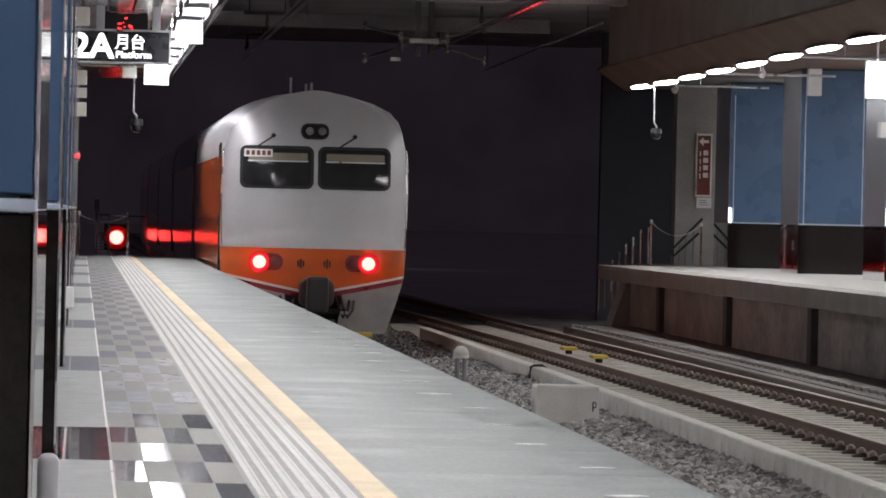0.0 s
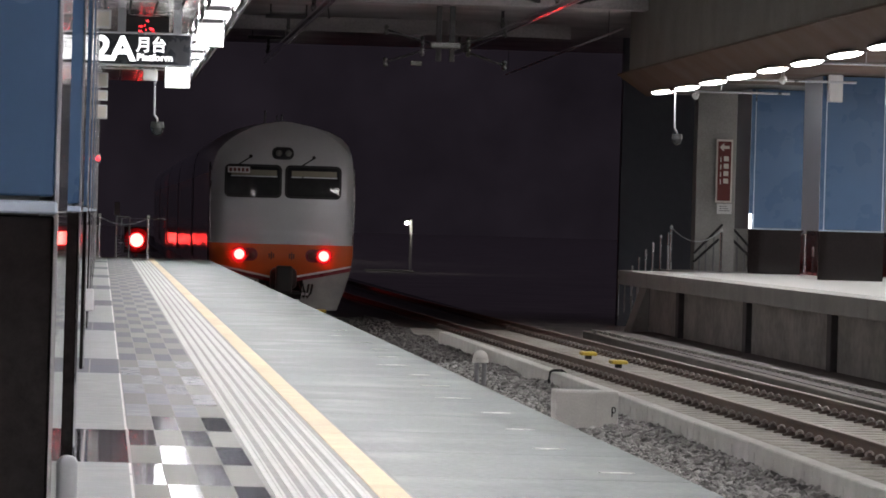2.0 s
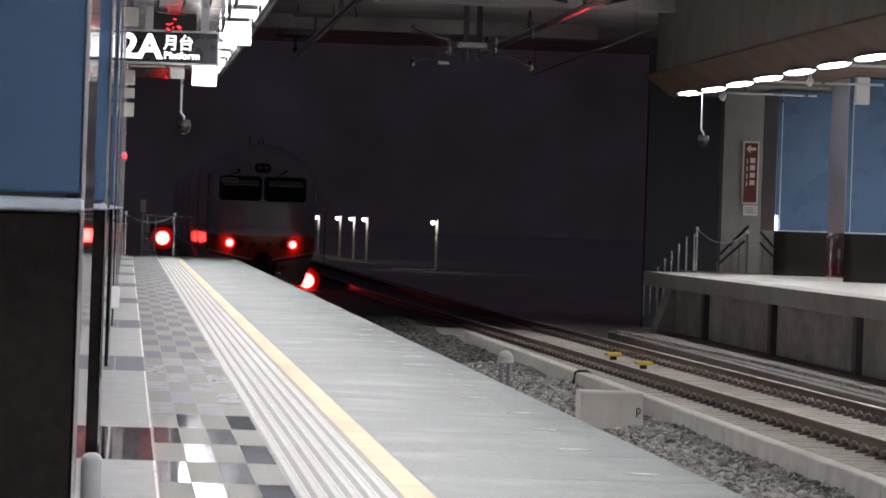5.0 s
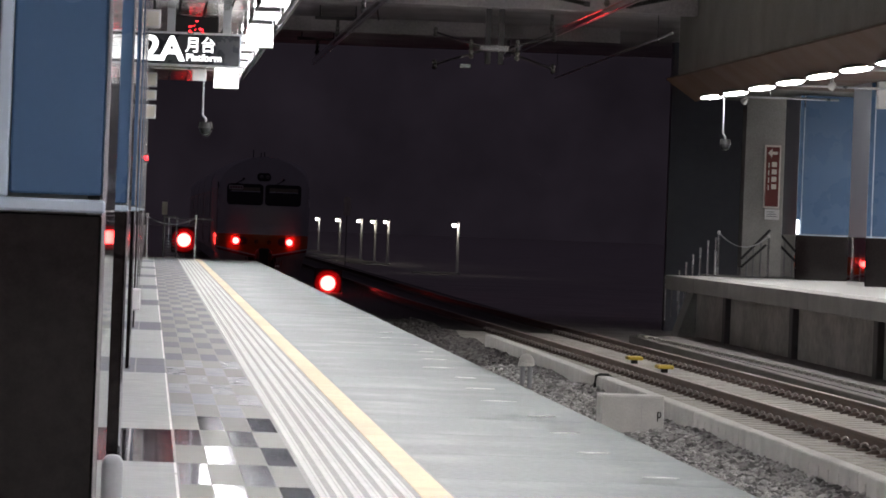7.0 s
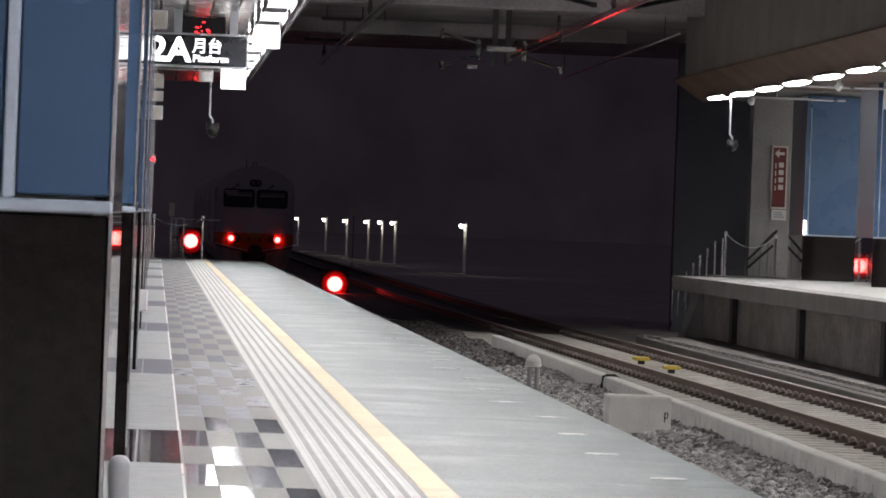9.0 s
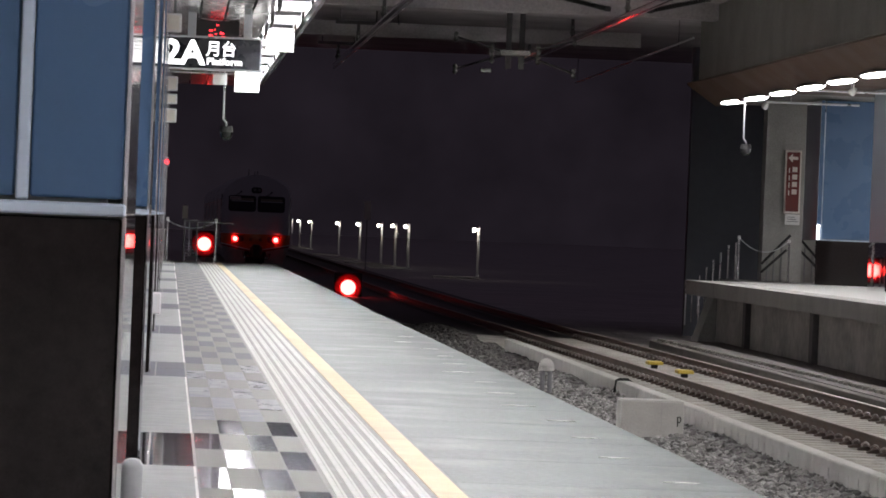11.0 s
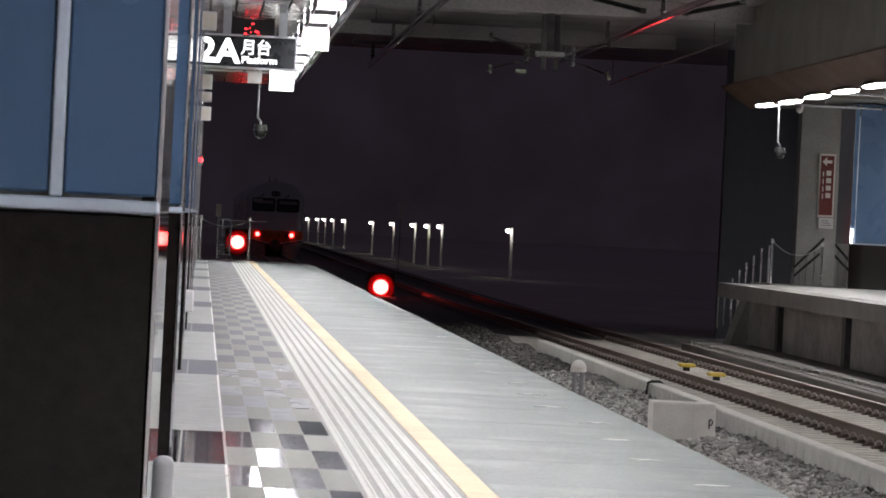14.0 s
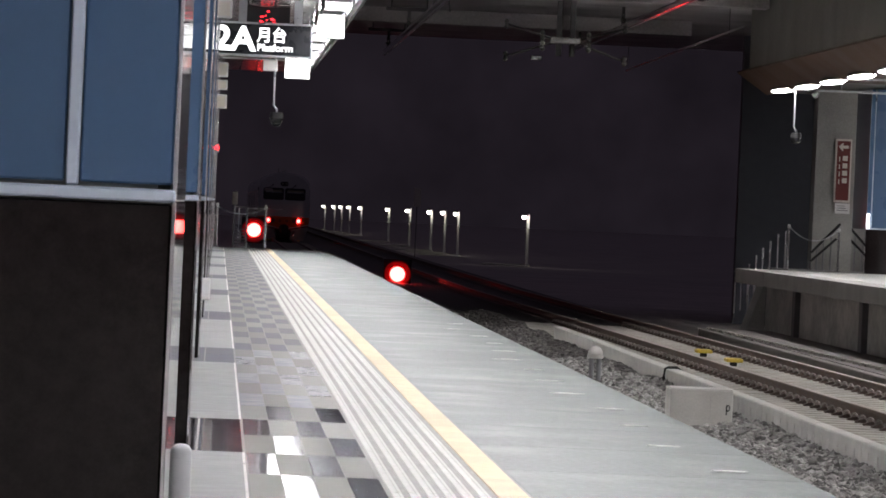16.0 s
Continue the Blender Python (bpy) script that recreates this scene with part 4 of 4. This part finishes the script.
def feeder(a, b, label):
    """A ribbed black insulator rod from a to b."""
    ob = empty("feeder_insulator")
    a, b = Vector(a), Vector(b)
    n = 22
    pts = [a.lerp(b, i / (2 * n)) for i in range(2 * n + 1)]
    part("ribbed_body", tube(pts, [0.05 if i % 2 else 0.028 for i in range(2 * n + 1)], 8), RUBBER, ob)
    for p in (a, b):
        part("end_fitting", tube([p + Vector((-0.05, 0, 0)), p + Vector((0.05, 0, 0))], 0.045, 8), DARK_STEEL, ob)
    part("hanger", box(b.x - 0.02, b.x + 0.02, b.y - 0.02, b.y + 0.02, b.z, 5.0), DARK_STEEL, ob)
    return tagged(ob, label, "insulator", "ribbed insulators of the overhead line")


feeder((7.26, 80, 4.63), (6.45, 80, 4.79), "black ribbed insulator rod under the tunnel ceiling")
feeder((7.98, 80, 4.63), (8.95, 80, 4.86), "black ribbed insulator rod under the tunnel ceiling")
ob = empty("ceiling_pipe")
part("pipe", tube([(9.6, 87.9, 4.53), (9.6, 113.5, 4.40)], 0.022), WHITE, ob)
for y in (90.5, 113.0):
    part("drop_rod", tube([(9.6, y, 4.45), (9.6, y, 5.0)], 0.008, 6), DARK_STEEL, ob)
tagged(ob, "thin pale pipe hung under the tunnel ceiling", "pipe")
tagged(part("ceiling_pipe", tube([(2.6, 60, 4.975), (4.9, 104, 4.975)], 0.018), DARK_STEEL, None), "thin grey pipe that crosses the tunnel ceiling", "pipe")


# ---- the departing train ----
SECTION = [(-0.95, 1.12), (-0.53, 1.27), (-0.3, 1.34), (-0.075, 1.40), (0.33, 1.425), (1.0, 1.425), (1.6, 1.41), (1.85, 1.38), (2.13, 1.29),
           (2.3, 1.14), (2.45, 0.94), (2.58, 0.70), (2.68, 0.42), (2.735, 0.14), (2.745, 0.02)]


def half_width(z):
    return float(np.interp(z, [a for a, b in SECTION], [b for a, b in SECTION]))


# behind the rounded end the body has squarer shoulders
BODY = [(-0.95, 1.12), (-0.53, 1.27), (-0.3, 1.34), (-0.075, 1.40), (0.33, 1.43), (1.85, 1.43), (2.0, 1.425), (2.13, 1.40), (2.3, 1.33), (2.45, 1.19), (2.58, 0.93),
        (2.68, 0.58), (2.735, 0.2), (2.745, 0.02)]


def body_width(z):
    return float(np.interp(z, [a for a, b in BODY], [b for a, b in BODY]))


def nose(u, z):
    """How far the rounded end lies behind its foremost point."""
    s = min(1.0, abs(u) / 1.43)
    d = 0.60 * (1 - (1 - s ** 2.6) ** (1 / 2.6)) + 0.10
    d += 0.42 * max(0.0, (z - 0.9) / 1.84) ** 2.0
    d += 0.14 * max(0.0, (0.1 - z) / 1.05) ** 1.3
    k = min(1.0, max(0.0, (0.62 - 0.16 * s * s - z) / 0.10))
    return d - 0.012 * k * k * (3 - 2 * k)


def vee(u):
    return -0.37 + 0.27 * min(1.0, abs(u) / 1.40) ** 1.1


def end_patch(low, high, nz, ns=48, keep=None, off=0.0):
    bm = bmesh.new()
    grid = []
    for i in range(ns + 1):
        s = -1 + 2 * i / ns
        s = math.copysign(abs(s) ** 0.8, s)
        row = []
        for j in range(nz + 1):
            a, b = low(s * 1.4), high(s * 1.4)
            z = a + (b - a) * j / nz
            u = s * half_width(z)
            row.append(bm.verts.new((u, nose(u, z) - off, z)))
        grid.append(row)
    for i in range(ns):
        if keep and not keep(-1 + 2 * (i + 0.5) / ns):
            continue
        for j in range(nz):
            bm.faces.new((grid[i][j], grid[i + 1][j], grid[i + 1][j + 1], grid[i][j + 1]))
    bmesh.ops.delete(bm, geom=[v for v in bm.verts if not v.link_faces], context="VERTS")
    return bm


def plate(u0, u1, z0, z1, r, off, thick=0.03):
    """A rounded plate that follows the train's end."""
    cu, cz, hu, hz = (u0 + u1) / 2, (z0 + z1) / 2, (u1 - u0) / 2, (z1 - z0) / 2
    r = min(r, hu, hz)
    ring = []
    for qx, qz, a0 in ((1, 1, 0), (-1, 1, 90), (-1, -1, 180), (1, -1, 270)):
        for i in range(7):
            a = radians(a0 + 15 * i)
            ring.append((qx * (hu - r) + r * math.cos(a), qz * (hz - r) + r * math.sin(a)))
        nx, nz = {(1, 1): (-1, 1), (-1, 1): (-1, -1), (-1, -1): (1, -1), (1, -1): (1, 1)}[(qx, qz)]
        p, a1 = ring[-1], radians(a0 + 90)
        q = (nx * (hu - r) + r * math.cos(a1), nz * (hz - r) + r * math.sin(a1))
        if abs(q[0] - p[0]) + abs(q[1] - p[1]) > 0.02:
            for i in range(1, 9):
                ring.append((p[0] + (q[0] - p[0]) * i / 9, p[1] + (q[1] - p[1]) * i / 9))
    bm = bmesh.new()
    loops = []
    for k in (0.3, 0.65, 1.0):
        loops.append([bm.verts.new((cu + a * k, nose(cu + a * k, cz + b * k) - off, cz + b * k)) for a, b in ring])
    loops.append([bm.verts.new((v.co.x, v.co.y + thick, v.co.z)) for v in loops[-1]])
    mid = bm.verts.new((cu, nose(cu, cz) - off, cz))
    n = len(ring)
    for i in range(n):
        bm.faces.new((mid, loops[0][i], loops[0][(i + 1) % n]))
    for p, q in zip(loops, loops[1:]):
        for i in range(n):
            bm.faces.new((p[i], p[(i + 1) % n], q[(i + 1) % n], q[i]))
    return bm


def side_shell(long, start, parent, label):
    """Both sides and the roof, as plain strips drawn out along the train."""
    zs = [-0.75, -0.53, -0.3, -0.075, 0.12, 0.33, 1.0, 1.6, 1.72, 1.85, 2.0, 2.13, 2.3, 2.45, 2.58, 2.68, 2.735, 2.745]
    for nm, lo, hi, m in (("side_skirt", -0.75, -0.3, SILVER_DULL), ("orange_side", -0.3, 1.72, ORANGE_SIDE), ("roof", 1.72, 2.745, SILVER)):
        bm = bmesh.new()
        lev = [z for z in zs if lo <= z <= hi]
        for s in (-1, 1):
            a = [bm.verts.new((s * (half_width(z) if start(z) > 0 else body_width(z)), start(z), z)) for z in lev]
            c = [bm.verts.new((s * body_width(z), start(z) + 1.0, z)) for z in lev]
            b = [bm.verts.new((s * body_width(z), long, z)) for z in lev]
            for i in range(len(lev) - 1):
                bm.faces.new((a[i], a[i + 1], c[i + 1], c[i]))
                bm.faces.new((c[i], c[i + 1], b[i + 1], b[i]))
        bmesh.ops.remove_doubles(bm, verts=bm.verts, dist=0.001)
        smooth(part(nm, bm, m, parent, label))


train = tagged(empty("train"), "silver and orange electric train leaving with red tail lamps lit", "train")
edge = lambda z: nose(half_width(z), z)
smooth(part("end_shell", end_patch(lambda u: 0.33, lambda u: 2.745, 60), SILVER, train, "silver painted rounded train end"))
smooth(part("orange_band", end_patch(lambda u: vee(u) + 0.04, lambda u: 0.33, 12), ORANGE, train, "orange lower band"))
smooth(part("white_stripe", end_patch(lambda u: vee(u), lambda u: vee(u) + 0.04, 1), STRIPE_WHITE, train, "white stripe"))
smooth(part("maroon_stripe", end_patch(lambda u: vee(u) - 0.075, vee, 2), MAROON, train, "maroon stripe"))
for way in (-1, 1):
    smooth(part("skirt", end_patch(lambda u: -0.95, lambda u: vee(u) - 0.075, 8, keep=lambda s: way * s > 0.27), SILVER_DULL, train, "dusty silver skirt"))
part("underframe", box(-1.0, 1.0, 0.75, 16.6, -0.62, -0.32, 0.02), GREASE, train, "greasy black underframe")
part("bulkhead", box(-1.05, 1.05, 0.62, 0.74, -0.75, -0.1, 0.02), GREASE, train)
side_shell(16.6, edge, train, "")
part("car_end", prism([(s * (body_width(z) - 0.01), z) for s, zz in ((1, [-0.7, -0.3, 0.33, 1.6, 2.13, 2.45, 2.68]), (-1, [2.68, 2.45, 2.13, 1.6, 0.33, -0.3, -0.7])) for z in zz], 16.55, 16.6), GREASE, train)
# windows, with rubber surround, blind and number board
for u0, u1 in ((-1.15, -0.03), (0.03, 1.15)):
    rubber = part("window_rubber", plate(u0, u1, 1.23, 1.885, 0.11, 0.012), RUBBER, train, "black rubber surround")
    part("window_glass", plate(u0 + 0.045, u1 - 0.045, 1.275, 1.84, 0.08, 0.018), GLASS_DARK, rubber, "dark cab window")
    part("blind", plate(u0 + 0.13, u1 - 0.10, 1.665, 1.775, 0.01, 0.020, 0.002), BLIND, rubber, "pale half-drawn blind")
    part("window_gasket", plate(u0 + 0.12, u1 - 0.09, 1.640, 1.662, 0.008, 0.022, 0.004), TRIM, rubber)
board = part("number_board", plate(-1.09, -0.66, 1.71, 1.83, 0.012, 0.026, 0.005), STRIPE_WHITE, train, "white number board")
for i in range(5):
    part("digit_bar", plate(-1.06 + 0.08 * i, -1.02 + 0.08 * i + 0.012, 1.735, 1.805, 0.008, 0.030, 0.003), SIGN_RED, board, "red bar")
bezel = part("headlamp_bezel", plate(-0.235, 0.195, 1.99, 2.235, 0.11, 0.02), RUBBER, train, "dark oval headlamp bezel")
part("headlamp_glass", plate(-0.2, 0.16, 2.02, 2.205, 0.09, 0.028), GLASS_DARK, bezel, "dark headlamp glass")
for u in (-0.1, 0.09):
    part("headlamp_reflector", lens(u, nose(u, 2.11) - 0.045, 2.115, 0.062), PORCELAIN, bezel, "unlit headlamp")
for s in (-1, 1):
    # maroon puts the lamps' red glow into the recess colour
    recess = part("tail_lamp_bezel", plate(*sorted((s * 0.47, s * 0.95)), -0.01, 0.245, 0.12, 0.014), MAROON, train, "oval lamp recess coloured maroon for the red lamp glow")
    u = s * 0.60
    part("tail_lamp_spare", lens(u, nose(u, 0.115) - 0.03, 0.115, 0.085), SIGN_RED, recess, "unlit red lens")
    u = s * 0.83
    part("tail_lamp", lens(u, nose(u, 0.115) - 0.06, 0.115, 0.10, 0.05), RED_CORE, recess, "glowing red tail lamp")
    smooth(part("tail_lamp_rim", funnel(0.10, u, nose(u, 0.115) - 0.045, 0.115, 0.35, 24), RED_HALO, recess, "red ring that stands in for the lamp's glare"))
    for k in (-1, 0, 1):
        c = s * 0.2 + k * 0.04
        h = 0.075 if k == 0 else 0.05
        part("horn_slot", plate(c - 0.012, c + 0.012, 0.1 - h, 0.1 + h, 0.012, 0.006, 0.01), RUBBER, train, "dark horn slot")
    w = s * 0.62 - 0.05
    wiper = part("wiper", tube([(w - 0.22, nose(w - 0.22, 1.87) - 0.03, 1.87), (w - 0.02, nose(w, 2.0) - 0.05, 2.0), (w + 0.05, nose(w, 2.06) - 0.03, 2.05)], 0.014, 6), RUBBER, train, "black wiper arm")
    part("wiper_pivot", tube([(w + 0.02, nose(w, 2.04) - 0.06, 2.04), (w + 0.02, nose(w, 2.04) + 0.02, 2.04)], 0.035, 10), RUBBER, wiper)
    # handrail on the corner
    part("grab_rail", tube([(s * 1.40, nose(1.38, 0.4) - 0.05, 0.36), (s * 1.42, nose(1.38, 1.0) - 0.06, 1.1), (s * 1.40, nose(1.38, 1.8) - 0.05, 1.84)], 0.014, 6), STEEL, train, "bright grab rail")
coupler = part("coupler", box(-0.22, 0.30, -0.35, 0.5, -0.55, -0.12, 0.12, 4), GREASE, train, "greasy black coupler")
part("coupler_head", box(-0.13, 0.20, -0.62, -0.36, -0.62, -0.08, 0.05, 2), GREASE, coupler)
part("draw_bar", box(-0.42, 0.48, -0.1, 0.5, -0.66, -0.58, 0.02), GREASE, coupler)
for u0, u1 in ((0.35, 0.55), (0.42, 0.62), (-0.5, -0.3)):
    part("brake_hose", tube([(u0, 0.1, -0.40), (u0 + 0.03, -0.1, -0.55), ((u0 + u1) / 2, -0.12, -0.70), (u1 - 0.03, -0.05, -0.60), (u1, 0.12, -0.45)], 0.022, 6), RUBBER, train, "black brake hose")
    part("hose_tap", box(u0 + 0.05, u0 + 0.11, -0.16, -0.06, -0.66, -0.60, 0.008), STEEL, train, "bare metal hose coupling")
part("rail_guard", box(0.62, 0.92, 0.25, 0.4, -1.0, -0.93, 0.01), YELLOW_PLASTIC, train, "yellow rail guard")
part("rail_guard", box(-0.92, -0.62, 0.25, 0.4, -1.0, -0.93, 0.01), YELLOW_PLASTIC, train, "yellow rail guard")
for u, y, h in ((-0.35, 1.6, 0.22), (-0.1, 1.9, 0.14), (0.02, 2.6, 0.18)):
    part("aerial", tube([(u, y, 2.6), (u, y, 2.74 + h)], 0.02, 6), GREY_PAINT, train, "short roof aerial")
cab_door = part("cab_door", box(-1.434, -1.415, 1.05, 1.75, -0.1, 1.9, 0.006), ORANGE, train, "orange cab door")
part("cab_door_seam", box(-1.438, -1.41, 1.0, 1.04, -0.12, 1.92), RUBBER, cab_door)
part("side_window", box(-1.432, -1.40, 1.15, 1.65, 1.05, 1.62, 0.01), GLASS_DARK, cab_door, "dark side window")


def wheelset(y):
    bm = tube([(-0.62, y, RAIL + 0.43), (0.62, y, RAIL + 0.43)], 0.08, 10)
    for s in (-1, 1):
        tube([(s * 0.5335, y, RAIL + 0.43), (s * 0.63, y, RAIL + 0.43)], 0.42, 24, bm)
    return bm


for car in range(5):
    y0 = 0.0 if car == 0 else 17.3 + 20.6 * (car - 1)
    long = 16.6 if car == 0 else 20.0
    for yb in (y0 + 2.6, y0 + long - 2.6):
        for dy in (-1.05, 1.05):
            part("wheelset", wheelset(yb + dy), GREASE, train, "dark steel wheels on an axle")
        for s in (-1, 1):
            part("bogie_frame", box(s * 0.86 - 0.07, s * 0.86 + 0.07, yb - 1.5, yb + 1.5, -0.78, -0.5, 0.04), GREASE, train)
    if car:
        coach = tagged(empty("coach", pose(0, y0, 0)), "orange and silver passenger coach")
        coach.parent = train
        side_shell(20.0, lambda z: 0.0, coach, "")
        for y in (0.0, 19.95):
            part("coach_end", prism([(s * (body_width(z) - 0.01), z) for s, zz in ((1, [-0.7, -0.3, 0.33, 1.6, 2.13, 2.45, 2.68]), (-1, [2.68, 2.45, 2.13, 1.6, 0.33, -0.3, -0.7])) for z in zz], y, y + 0.05), GREASE, coach)
        part("gangway", box(-0.5, 0.5, -0.7, 0.0, -0.2, 1.9, 0.03), RUBBER, coach, "black rubber gangway")
        part("underframe", box(-1.2, 1.2, 0.3, 19.7, -0.75, -0.32, 0.02), GREASE, coach)
        for s in (-1, 1):
            for k in range(8):
                y = 2.3 + 2.0 * k
                part("window", box(*sorted((s * 1.40, s * 1.432)), y, y + 1.55, 0.75, 1.55, 0.01), GLASS_DARK, coach, "dark coach window")
            part("door", box(*sorted((s * 1.41, s * 1.436)), 0.5, 1.4, -0.1, 1.85, 0.01), SILVER_DULL, coach, "grey coach door")


def motions():
    rows = []
    for k in range(33):
        t = 0.5 * k
        y = 72.05 + 10.469 * t + 0.00083 * t * t + 0.004674 * t ** 3
        rows.append((t, pose(3.55, y - 0.1, -0.0012 * max(0.0, y - 72))))
    walk(train, rows)


motions()
